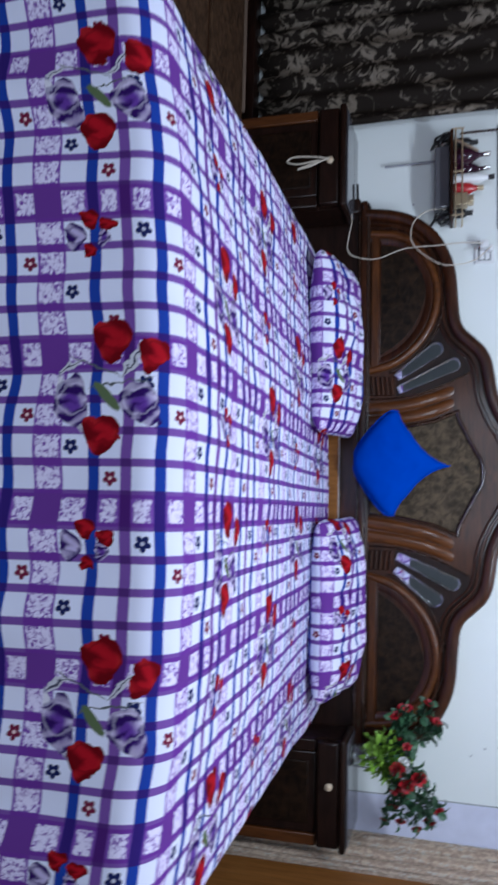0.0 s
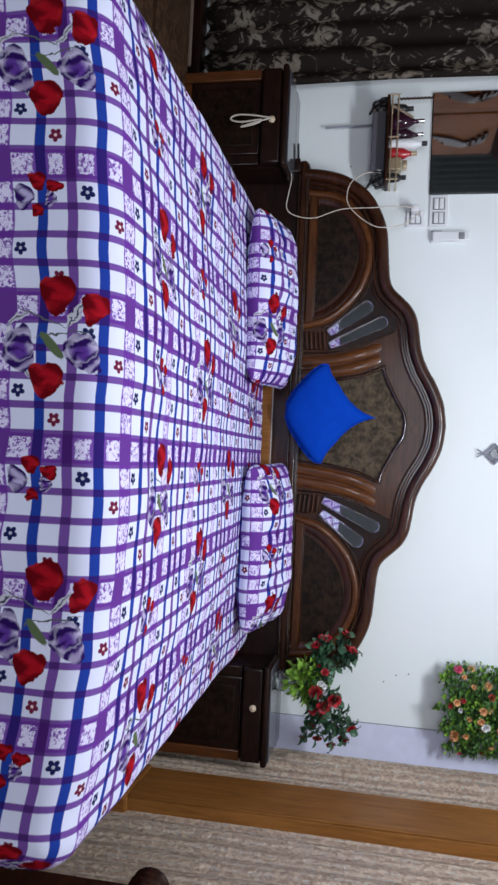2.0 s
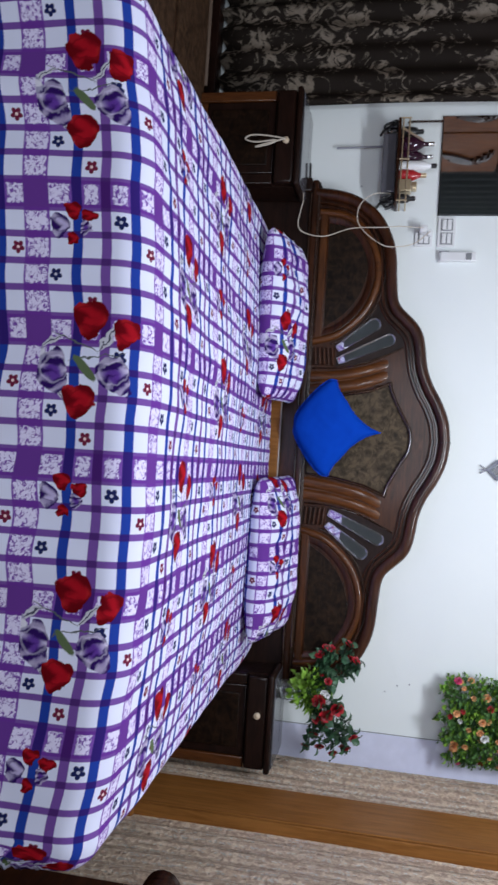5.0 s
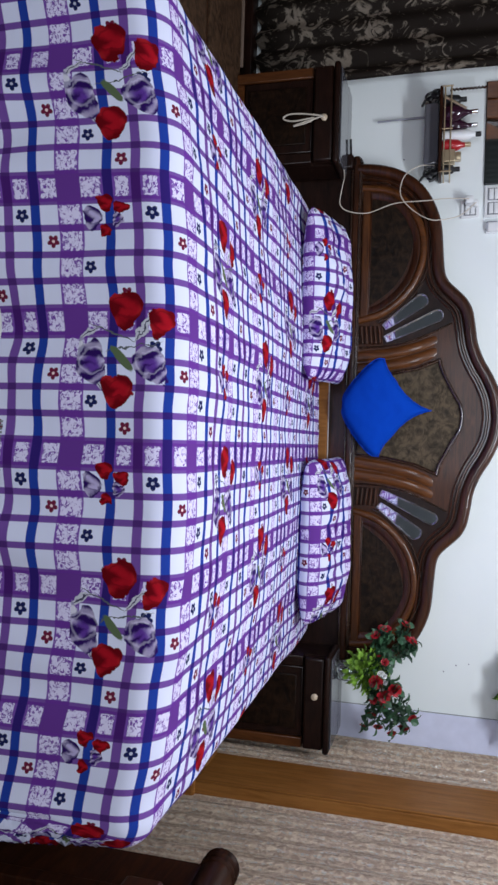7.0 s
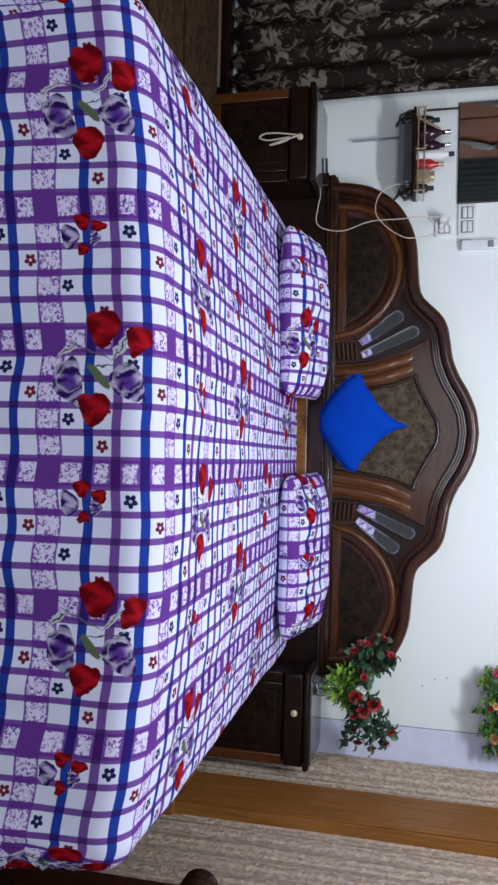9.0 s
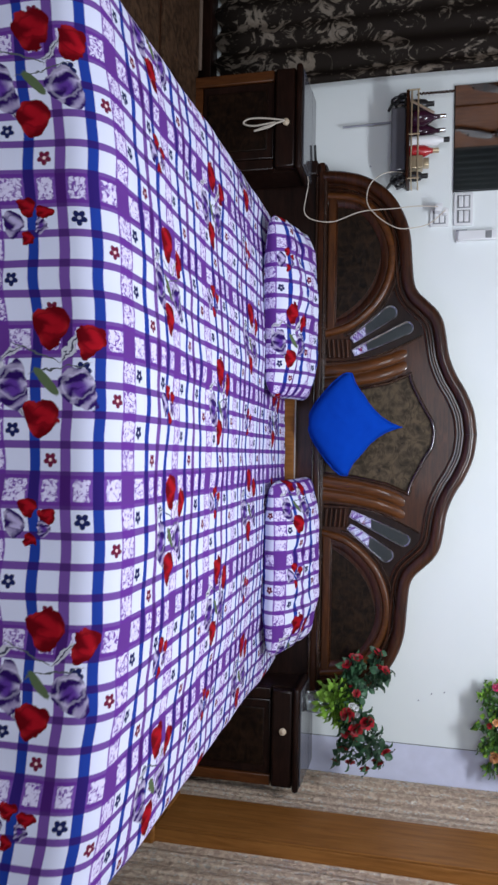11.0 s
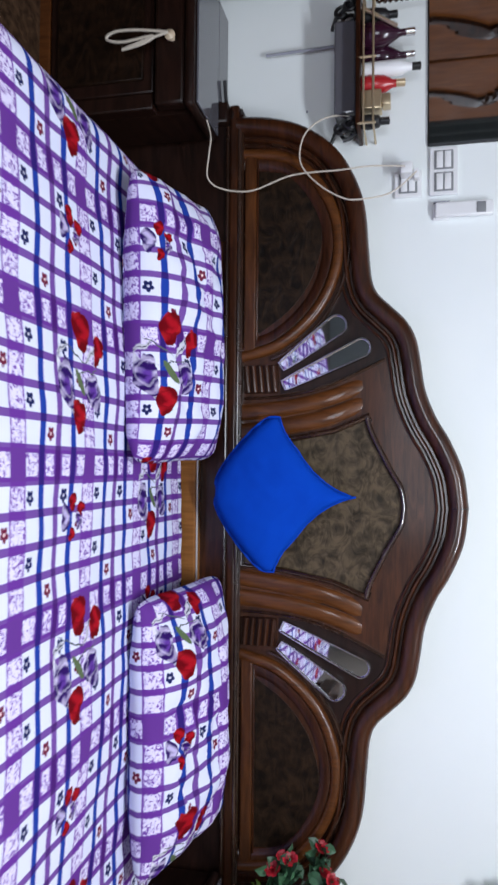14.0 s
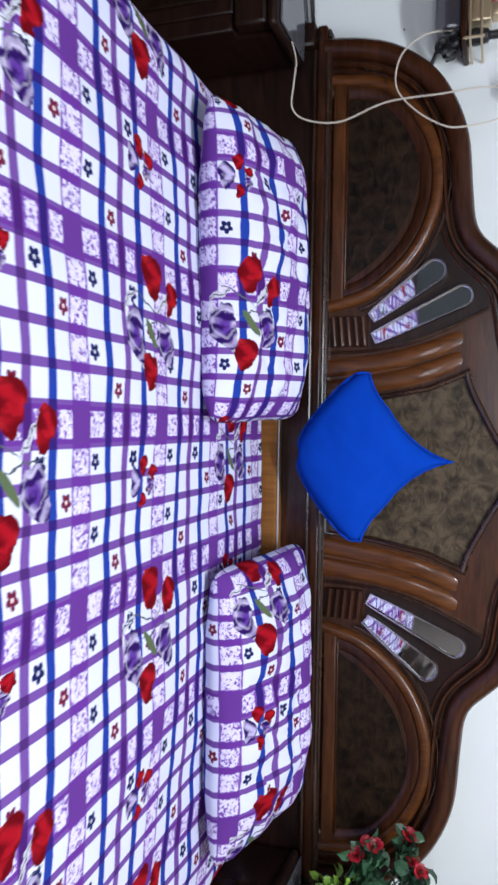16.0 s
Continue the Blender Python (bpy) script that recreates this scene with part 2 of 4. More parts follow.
        veins = n.m("SINE", n.m("ADD", n.m("MULTIPLY", n.m("ABSOLUTE", p), freq), n.m("MULTIPLY", w, 2.6)))
        petal = n.step(n.m("ADD", veins, n.m("MULTIPLY", n.noise(uv, 45, 4), 1.4)), 0.0, 1.9)
        col = n.mix(n.m("MULTIPLY", petal, 0.9), core, edge)
        col = n.mix(n.m("MULTIPLY", n.m("MULTIPLY", n.step(dd, 0.25 if streak > 0.6 else 0.55, 1.0), petal), streak), col, pale)
        col = n.mix(n.m("MULTIPLY", n.step(n.m("SUBTRACT", fd, 1.0), 0.0, 0.10), 0.30), col, core)
        col = n.mix(n.m("MULTIPLY", rim_, 0.55 if streak < 0.6 else 0.28), col, core if streak < 0.6 else pale)
        return n.mix(k, c, col)

    def stem(cu, cv, ru, rv, turn, col, c):
        d, p, w = blob(cu, cv, ru, rv, turn)
        return n.mix(n.m("SUBTRACT", 1.0, n.step(d, 0.85, 1.1)), c, col)

    red, dred, pred = (0.40, 0.007, 0.016), (0.13, 0.002, 0.006), (0.55, 0.030, 0.035)
    vio, dvio, pvio = (0.125, 0.045, 0.32), (0.026, 0.007, 0.10), (0.80, 0.75, 0.90)
    c = stem(0.045, -0.030, 0.055, 0.0016, 70, (0.10, 0.11, 0.12), c)
    c = stem(0.075, 0.020, 0.060, 0.0016, 100, (0.10, 0.11, 0.12), c)
    for cu, cv, turn, ln in ((0.110, -0.085, 60, 0.040), (0.050, -0.090, 115, 0.036), (0.128, -0.060, 25, 0.034), (0.040, 0.040, 140, 0.030), (0.072, -0.112, 85, 0.030)):
        c = stem(cu, cv, ln, 0.0062, turn, (0.55, 0.55, 0.62), c)
        c = stem(cu, cv, ln * 1.15, 0.0013, turn, (0.07, 0.07, 0.11), c)
    c = flower(0.072, -0.108, 0.026, 0.022, 20, (0.74, 0.72, 0.82), (0.30, 0.28, 0.42), (0.8, 0.8, 0.85), c)
    c = flower(0.110, 0.054, 0.042, 0.033, 35, vio, dvio, pvio, c, 10.5, 0.72)
    c = flower(0.106, -0.068, 0.048, 0.034, 10, vio, dvio, pvio, c, 10.5, 0.72)
    c = stem(0.098, -0.004, 0.032, 0.009, 42, (0.10, 0.14, 0.07), c)
    c = flower(0.0, 0.0, 0.040, 0.038, 0, red, dred, pred, c)
    c = flower(0.027, 0.076, 0.035, 0.025, -25, red, dred, pred, c)
    c = flower(0.160, -0.014, 0.036, 0.033, 0, red, dred, pred, c)
    c = flower(0.316, -0.034, 0.017, 0.018, 0, red, dred, pred, c)
    c = flower(0.330, 0.000, 0.015, 0.018, 20, red, dred, pred, c)
    c = flower(0.374, -0.034, 0.014, 0.014, 0, red, dred, pred, c)
    c = flower(0.352, -0.008, 0.017, 0.014, 20, vio, dvio, pvio, c, 10.5, 0.72)
    c = flower(0.345, -0.062, 0.026, 0.020, 0, (0.55, 0.48, 0.74), dvio, pvio, c)
    n.colour(c)
    n.bump(n.m("ADD", n.noise(uv, 22, 3), n.m("MULTIPLY", n.noise(uv, 700, 1), 0.12)), 0.22, 0.004)
    return n.mat


def brown_damask():
    n = Nodes("brown_damask_curtain", 0.7)
    uv = n.coords("UV")
    f = n.noise(n.mapped(uv, (1, 0.85, 1)), 15, 4, 0.6, 2.0)
    g = n.voronoi(n.mapped(uv, (1, 0.85, 1)), 8.0)
    k = n.step(n.m("ADD", f, n.m("MULTIPLY", n.m("SUBTRACT", 0.45, g), 0.36)), 0.47, 0.60)
    k = n.m("MULTIPLY", k, n.m("ADD", 0.45, n.m("MULTIPLY", n.noise(uv, 60, 3), 0.9)))
    n.colour(n.mix(k, (0.022, 0.013, 0.008), (0.40, 0.33, 0.26)))
    n.rough(n.m("SUBTRACT", 0.8, n.m("MULTIPLY", k, 0.35)))
    n.bump(n.noise(uv, 300, 2), 0.2, 0.001)
    return n.mat


def beige_brocade():
    n = Nodes("beige_glitter_brocade", 0.6)
    uv = n.coords("UV")
    s = n.tree.nodes.new("ShaderNodeSeparateXYZ")
    n.put(s.inputs[0], uv)
    f = n.noise(n.mapped(uv, (1, 0.8, 1)), 62, 3, 0.6, 0.6)
    beads = n.voronoi(n.mapped(uv, (1, 0.75, 1)), 105)
    rib = n.m("SINE", n.m("ADD", n.m("MULTIPLY", s.outputs[0], 210.0), n.m("MULTIPLY", n.noise(uv, 9, 3), 5.0)))
    k = n.step(n.m("ADD", f, n.m("MULTIPLY", rib, 0.06)), 0.38, 0.62)
    c = n.mix(k, (0.66, 0.49, 0.36), (0.97, 0.81, 0.64))
    spark = n.m("MULTIPLY", n.step(n.m("ADD", n.noise(uv, 14, 3), n.m("MULTIPLY", rib, 0.14)), 0.50, 0.62), n.m("SUBTRACT", 1.0, n.step(beads, 0.30, 0.60)))
    n.colour(n.mix(spark, c, (0.98, 0.93, 0.84)))
    n.put(n.bsdf.inputs["Metallic"], n.m("MULTIPLY", spark, 0.6))
    n.rough(n.m("SUBTRACT", 0.62, n.m("MULTIPLY", spark, 0.32)))
    n.bump(n.m("ADD", f, n.m("SUBTRACT", n.m("MULTIPLY", rib, 0.25), n.m("MULTIPLY", beads, 0.7))), 0.8, 0.006)
    return n.mat


M_BLUE, M_PRINT, M_DAMASK, M_BROCADE = blue_cloth(), printed_cotton(), brown_damask(), beige_brocade()
M_GREYCLOTH = plain("grey_green_curtain", (0.040, 0.048, 0.047), 0.85, vary=0.3)


# ---- mesh helpers ----
def mesh_of(name, bm, material, smooth=35):
    me = bpy.data.meshes.new(name)
    bmesh.ops.recalc_face_normals(bm, faces=bm.faces)
    if smooth:
        for f in bm.faces:
            f.smooth = f.calc_area() < 0.001 or max(map(abs, f.normal)) < 0.9999
        for e in bm.edges:
            if len(e.link_faces) == 2 and e.calc_face_angle(0) > radians(smooth):
                e.smooth = False
    bm.to_mesh(me)
    bm.free()
    me.materials.append(material)
    return me


def part(name, bm, material, parent=None, label="", smooth=35):
    ob = new(name, mesh_of(name, bm, material, smooth))
    if parent:
        ob.parent = parent
    if label:
        ob["label"] = label
    return ob


def thing(name, label, category, group="", at=(0, 0, 0)):
    ob = new(name)
    ob.location = at
    ob.empty_display_size = 0.05
    return tagged(ob, label, category, group)


def box(bm, x0, x1, y0, y1, z0, z1, bevel=0.0, seg=2):
    r = bmesh.ops.create_cube(bm, size=1)
    bmesh.ops.transform(bm, matrix=Matrix.Translation(((x0 + x1) / 2, (y0 + y1) / 2, (z0 + z1) / 2)) @ Matrix.Diagonal((x1 - x0, y1 - y0, z1 - z0, 1)), verts=r["verts"])
    if bevel:
        es = list({e for v in r["verts"] for e in v.link_edges})
        bmesh.ops.bevel(bm, geom=es, offset=bevel, segments=seg, affect="EDGES", profile=0.5)
    return bm


def boxed(*a, **k):
    return box(bmesh.new(), *a, **k)


def turned(profile, seg=20, bm=None, m=None):
    """A solid of revolution about z from (radius, z) pairs."""
    bm = bm or bmesh.new()
    rings = []
    for r, z in profile:
        rings.append([bm.verts.new((r * math.cos(2 * math.pi * i / seg), r * math.sin(2 * math.pi * i / seg), z)) for i in range(seg)])
    for p, q in zip(rings, rings[1:]):
        for i in range(seg):
            bm.faces.new((p[i], p[(i + 1) % seg], q[(i + 1) % seg], q[i]))
    bm.faces.new(rings[0][::-1])
    bm.faces.new(rings[-1])
    if m:
        bmesh.ops.transform(bm, matrix=m, verts=[v for ring in rings for v in ring])
    return bm


def tube(points, r, seg=8, bm=None, closed=False, flat=1.0):
    bm = bm or bmesh.new()
    pts = [Vector(p) for p in points]
    rings, n = [], len(pts)
    up = Vector((0.31, 0.52, 0.79))
    for i, p in enumerate(pts):
        d = (pts[(i + 1) % n] - pts[i - 1]) if closed else (pts[min(i + 1, n - 1)] - pts[max(i - 1, 0)])
        d.normalize()
        a = d.cross(up).normalized()
        b = d.cross(a)
        rings.append([bm.verts.new(p + a * r * math.cos(t) + b * r * flat * math.sin(t)) for t in (2 * math.pi * k / seg for k in range(seg))])
    for i in range(n if closed else n - 1):
        p, q = rings[i], rings[(i + 1) % n]
        for k in range(seg):
            bm.faces.new((p[k], p[(k + 1) % seg], q[(k + 1) % seg], q[k]))
    if not closed:
        bm.faces.new(rings[0][::-1])
        bm.faces.new(rings[-1])
    return bm


def smooth_line(points, steps=8, closed=False):
    """Catmull-Rom through the points."""
    pts = [Vector(p) for p in points]
    n, out = len(pts), []
    for i in range(n if closed else n - 1):
        g = (lambda k: pts[k % n]) if closed else (lambda k: pts[max(0, min(n - 1, k))])
        a, b, c, d = g(i - 1), g(i), g(i + 1), g(i + 2)
        for s in range(steps):
            t = s / steps
            out.append(0.5 * (2 * b + (c - a) * t + (2 * a - 5 * b + 4 * c - d) * t * t + (3 * b - a - 3 * c + d) * t ** 3))
    if not closed:
        out.append(pts[-1])
    return out


def prism(poly, y0, y1, bevel=0.0, bm=None):
    """A slab with the outline poly of (x, z), from y1 (back) to y0 (front), its front edge chamfered by bevel."""
    bm = bm or bmesh.new()
    n = len(poly)
    loops = [(poly, y1)]
    if bevel:
        loops += [(poly, y0 + bevel), (inset(poly, bevel * 0.35, False), y0 + bevel * 0.3), (inset(poly, bevel, False), y0)]
    else:
        loops += [(poly, y0)]
    rings = [[bm.verts.new((x, y, z)) for x, z in p] for p, y in loops]
    for a, b in zip(rings, rings[1:]):
        for i in range(n):
            bm.faces.new((a[i], b[i], b[(i + 1) % n], a[(i + 1) % n]))
    for ring, y in ((rings[0], y1), (rings[-1], y0)):
        c = bm.verts.new((sum(v.co.x for v in ring) / n, y, sum(v.co.z for v in ring) / n))
        for i in range(n):
            bm.faces.new((c, ring[i], ring[(i + 1) % n]))
    return bm


def inset(poly, d, clean=True):
    """Move a closed (x, z) polygon inwards by d, mitred; points that fold over at corners are left out."""
    n = len(poly)
    pts = [Vector(p) for p in poly]
    sgn = 1 if sum(pts[i].x * pts[(i + 1) % n].y - pts[(i + 1) % n].x * pts[i].y for i in range(n)) > 0 else -1
    out = []
    for i in range(n):
        a, b = (pts[i] - pts[i - 1]).normalized(), (pts[(i + 1) % n] - pts[i]).normalized()
        t = (a + b).normalized()
        k = d * sgn / max(0.45, t.dot(a))
        out.append(Vector((pts[i].x - t.y * k, pts[i].y + t.x * k)))
    if not clean:
        return [tuple(p) for p in out]

    def gap(p):
        best = 9.0
        for i in range(n):
            a, e = pts[i], pts[(i + 1) % n] - pts[i]
            s = max(0.0, min(1.0, (p - a).dot(e) / max(1e-12, e.length_squared)))
            best = min(best, (a + e * s - p).length)
        return best

    return [tuple(p) for p in out if gap(p) > abs(d) * 0.985]


def moulding(line, profile, y, bm=None, closed=False):
    """Sweep a profile of (inward offset, height) along a line of (x, z) on the plane y; height stands out towards -y."""
    bm = bm or bmesh.new()
    n, rows = len(line), []
    for i in range(n):
        a = Vector(line[i - 1] if closed or i else line[i])
        b = Vector(line[(i + 1) % n] if closed or i < n - 1 else line[i])
        t = (b - a).normalized()
        rows.append([bm.verts.new((line[i][0] + t.y * o, y - h, line[i][1] - t.x * o)) for o, h in profile])
    for i in range(n if closed else n - 1):
        p, q = rows[i], rows[(i + 1) % n]
        for k in range(len(profile) - 1):
            bm.faces.new((p[k], p[k + 1], q[k + 1], q[k]))
    return bm


def round_profile(w, h, k=6, start=0.0):
    """A half-round strip w wide and h high, as (offset, height)."""
    return [(start, 0.0)] + [(start + w * (0.5 - 0.5 * math.cos(math.pi * i / k)), h * (0.35 + 0.65 * math.sin(math.pi * i / k))) for i in range(k + 1)] + [(start + w, 0.0)]


# ---- structure ----
BACK, LEFT, RIGHT, REAR, TOP = 0.055, -2.25, 1.44, -4.5, 2.75
for nm, b, mat in (
    ("floor", (LEFT - 0.15, RIGHT + 0.15, REAR - 0.15, BACK + 0.15, -0.1, 0.0), M_FLOOR),
    ("ceiling", (LEFT - 0.15, RIGHT + 0.15, REAR - 0.15, BACK + 0.15, TOP, TOP + 0.1), M_CEIL),
    ("wall_back", (LEFT - 0.15, RIGHT + 0.15, BACK, BACK + 0.15, 0.0, TOP), M_WALL),
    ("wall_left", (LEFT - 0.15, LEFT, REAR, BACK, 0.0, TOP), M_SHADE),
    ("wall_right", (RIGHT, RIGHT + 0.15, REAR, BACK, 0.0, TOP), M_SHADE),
):
    tagged(part(nm, boxed(*b), mat), kind="structure")
# rear wall with an assumed, unseen window opening behind the camera
bm = bmesh.new()
for b in ((LEFT - 0.15, -1.0, 0.0, TOP), (0.5, RIGHT + 0.15, 0.0, TOP), (-1.0, 0.5, 0.0, 0.9), (-1.0, 0.5, 2.2, TOP)):
    box(bm, b[0], b[1], REAR - 0.15, REAR, b[2], b[3])
tagged(part("wall_rear", bm, M_REAR), kind="structure")
tagged(part("trim_line", boxed(1.2345, 1.2375, BACK - 0.002, BACK - 0.0005, 0.0, TOP), M_INK), kind="structure")
tagged(part("trim", boxed(1.238, 1.43, BACK - 0.006, BACK - 0.0005, 0.0, TOP, bevel=0.002), M_STRIP), kind="structure")
# unseen lamp housing, added to go with the overhead fill
lamp_body = tagged(part("assumed_tube_lamp", boxed(-0.43, 0.73, -1.57, -1.53, 2.60, 2.65, bevel=0.01), M_WHITE), "assumed white tube lamp under the ceiling, out of view", "lamp")
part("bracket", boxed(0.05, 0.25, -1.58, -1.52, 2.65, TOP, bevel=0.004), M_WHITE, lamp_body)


def curtain(name, label, x_at, lo, hi, z0, z1, waves, depth, mat, along="y", seed=1):
    """A hung cloth in folds, along x or y, with its UV in metres."""
    rnd = random.Random(seed)
    bm = bmesh.new()
    uvl = bm.loops.layers.uv.new("UVMap")
    nu, nv = int(waves * 14), 16
    ph = [rnd.uniform(0, 6.28) for _ in range(4)]
    grid, run = [], 0.0
    prev = None
    for i in range(nu + 1):
        s = i / nu
        col = []
        for j in range(nv + 1):
            t = j / nv
            amp = depth * (0.65 + 0.35 * math.sin(ph[0] + 5 * s)) * (1.0 - 0.25 * t)
            w = math.sin(2 * math.pi * waves * s + 0.5 * math.sin(ph[1] + 7 * s) + 0.25 * math.sin(ph[2] + 2 * t))
            off = amp * w + 0.006 * math.sin(ph[3] + 13 * s + 3 * t)
            p = lo + (hi - lo) * s + 0.004 * math.sin(9 * t + 20 * s)
            z = z0 + (z1 - z0) * t + (0.012 * math.sin(2 * math.pi * waves * s) if j == 0 else 0)
            col.append(Vector((x_at + off, p, z)) if along == "y" else Vector((p, x_at + off, z)))
        if prev:
            run += (col[0] - prev[0]).length
        grid.append((run, [bm.verts.new(c) for c in col]))
        prev = col
    for (ra, a), (rb, b) in zip(grid, grid[1:]):
        for j in range(nv):
            f = bm.faces.new((a[j], b[j], b[j + 1], a[j + 1]))
            for lp, (r, q) in zip(f.loops, ((ra, j), (rb, j), (rb, j + 1), (ra, j + 1))):
                lp[uvl].uv = (r, z0 + (z1 - z0) * q / nv)
    bmesh.ops.solidify(bm, geom=list(bm.faces), thickness=0.003)
    return tagged(part(name, bm, mat, smooth=80), label, "curtain")


CURTAIN_FOOT = 0.27
tagged(part("baseboard", boxed(-2.235, -1.42, -0.045, 0.05, 0.0, 0.255, bevel=0.004), M_EBON), kind="structure")
curtain("curtain", "dark brown damask curtain hanging in folds beside the white wall", 0.0, -2.235, -1.425, CURTAIN_FOOT, 2.4, 8, 0.032, M_DAMASK, "x", 3)
curtain("curtain", "beige glittering brocade curtain in the room corner", 1.385, -0.44, 0.040, 0.02, 2.4, 7, 0.021, M_BROCADE, "y", 5)
curtain("curtain", "beige glittering brocade curtain beside the golden board", 1.385, -2.6, -0.62, 0.02, 2.4, 22, 0.013, M_BROCADE, "y", 8)
curtain("curtain", "dark grey-green curtain on the side wall", -2.06, -4.4, -2.07, 0.05, 2.4, 20, 0.02, M_GREYCLOTH, "y", 11)
pole = tagged(part("curtain_pole", tube([(-2.24, 0.0, 2.41), (-1.40, 0.0, 2.41)], 0.012), M_DARK), "dark curtain pole over the brown curtain", "curtain pole")
pole = tagged(part("curtain_pole", tube([(1.385, 0.04, 2.41), (1.385, -2.7, 2.41)], 0.012), M_DARK), "dark curtain pole over the beige curtains", "curtain pole")

board = tagged(part("wooden_post", boxed(1.335, 1.43, -0.665, -0.395, 0.0, 2.5, bevel=0.006), M_BOARD), "golden-brown wooden post between beige curtains", "post")
part("face_strip", boxed(1.3275, 1.3348, -0.663, -0.535, 0.301, 2.5, bevel=0.003), M_BOARD, board)
part("plinth_block", boxed(1.327, 1.43, -0.675, -0.385, 0.0, 0.30, bevel=0.012), M_BOARD, board)


# ---- bed ----
bed = thing("bed", "dark carved wooden double bed with a scalloped headboard and mirror inlays", "bed")
half = [(0.0, 1.346), (-0.09, 1.334), (-0.172, 1.301), (-0.235, 1.265), (-0.305, 1.238), (-0.38, 1.226), (-0.440, 1.214), (-0.486, 1.190), (-0.525, 1.152), (-0.560, 1.117),
        (-0.60, 1.100), (-0.676, 1.092), (-0.80, 1.080), (-0.898, 1.044), (-0.974, 0.988), (-1.030, 0.905), (-1.056, 0.82), (-1.066, 0.735)]
left = [tuple(p) for p in smooth_line([(x, z) for x, z in half], 5)]
outline = left[::-1] + [(-x, z) for x, z in left[1:]]
field = outline + [(1.066, 0.60), (-1.066, 0.60)]
part("headboard", prism(inset(field, 0.006), 0.0, 0.045), M_FIELD, bed, "dark polished wooden headboard", smooth=0)
rim = round_profile(0.050, 0.036, 9) + [(0.0505, 0.006), (0.056, 0.006)] + round_profile(0.013, 0.020, 5, 0.057) + [(0.0705, 0.003), (0.075, 0.003)] + round_profile(0.008, 0.010, 4, 0.0755)
part("crest_moulding", moulding(outline, rim, 0.002), M_MID, bed, "rounded moulding along the crest")
part("crest_joint", boxed(-0.0012, 0.0012, -0.0335, 0.0, 1.304, 1.343), M_BLACK, bed)


def sunk(bm, top=0.97, end=1.105, depth=0.026):
    """Let a rail sink softly into the field towards its upper end."""
    for v in bm.verts:
        k = max(0.0, min(1.0, (v.co.z - top) / (end - top)))
        v.co.y += depth * k * k
    return bm


def arched(pts, sign):
    """A rounded line over a side panel, from left to right, mirrored for the other side."""
    ln = [tuple(p) for p in smooth_line(pts, 5)]
    return ln if sign < 0 else [(-x, z) for x, z in ln[::-1]]


ARCH = [(-0.977, 0.753), (-0.966, 0.845), (-0.935, 0.912), (-0.865, 0.975), (-0.770, 1.018), (-0.675, 1.025), (-0.590, 1.005), (-0.523, 0.970), (-0.462, 0.915), (-0.414, 0.845), (-0.388, 0.753)]
SUNK = [(-0.912, 0.792), (-0.900, 0.870), (-0.868, 0.920), (-0.815, 0.952), (-0.760, 0.964), (-0.700, 0.965), (-0.630, 0.947), (-0.573, 0.917), (-0.515, 0.866), (-0.464, 0.792)]
for sg in (-1, 1):
    arch, dark = arched(ARCH, sg), arched(SUNK, sg)
    part("panel_frame", prism(inset(arch, 0.004), -0.004, 0.003), M_MID, bed, "dark brown bevelled panel frame", smooth=0)
    part("frame_roll", moulding(arch, round_profile(0.030, 0.019, 8), -0.001), M_REDV, bed, "rounded reddish arched moulding")
    part("inner_slope", moulding(arch, [(0.029, 0.004), (0.030, 0.012), (0.036, 0.0125), (0.054, 0.0075), (0.058, 0.004)], -0.001), M_MID, bed)
    part("side_panel", prism(dark, -0.0062, 0.0, 0.001), M_CARVE, bed, "dark carved burl panel", smooth=0)
    xa, xb = sorted((sg * 0.957, sg * 0.412))
    part("panel_sill", boxed(xa, xb, -0.016, 0.0, 0.755, 0.787, bevel=0.004), M_SILL, bed, "reddish-brown flat rail")
    part("sill_bead", boxed(xa + 0.02, xb - 0.03, -0.0125, 0.0, 0.7872, 0.7925, bevel=0.002), M_MID, bed)
    part("arch_bead", moulding(inset(arch, -0.020)[4:-4], round_profile(0.011, 0.015, 5), 0.0), M_GLOSS, bed, "polished bead over the arch")

centre = [(-0.166, 0.745), (-0.182, 0.87), (-0.208, 1.000), (-0.247, 1.093), (-0.205, 1.104), (-0.150, 1.130), (-0.102, 1.155), (-0.050, 1.184), (0.0, 1.192)]
cl = [tuple(p) for p in smooth_line(centre[3:], 5)]
cpoly = centre[:3] + cl
cpoly = cpoly + [(-x, z) for x, z in cpoly[::-1][1:]]
part("centre_panel", prism(inset(cpoly, 0.012), -0.004, 0.004), M_BURL, bed, "olive-brown burl centre panel", smooth=0)
part("centre_frame", moulding(cpoly, round_profile(0.016, 0.015, 6) + [(0.018, 0.003), (0.024, 0.003)], -0.0005, closed=True), M_GLOSS, bed)
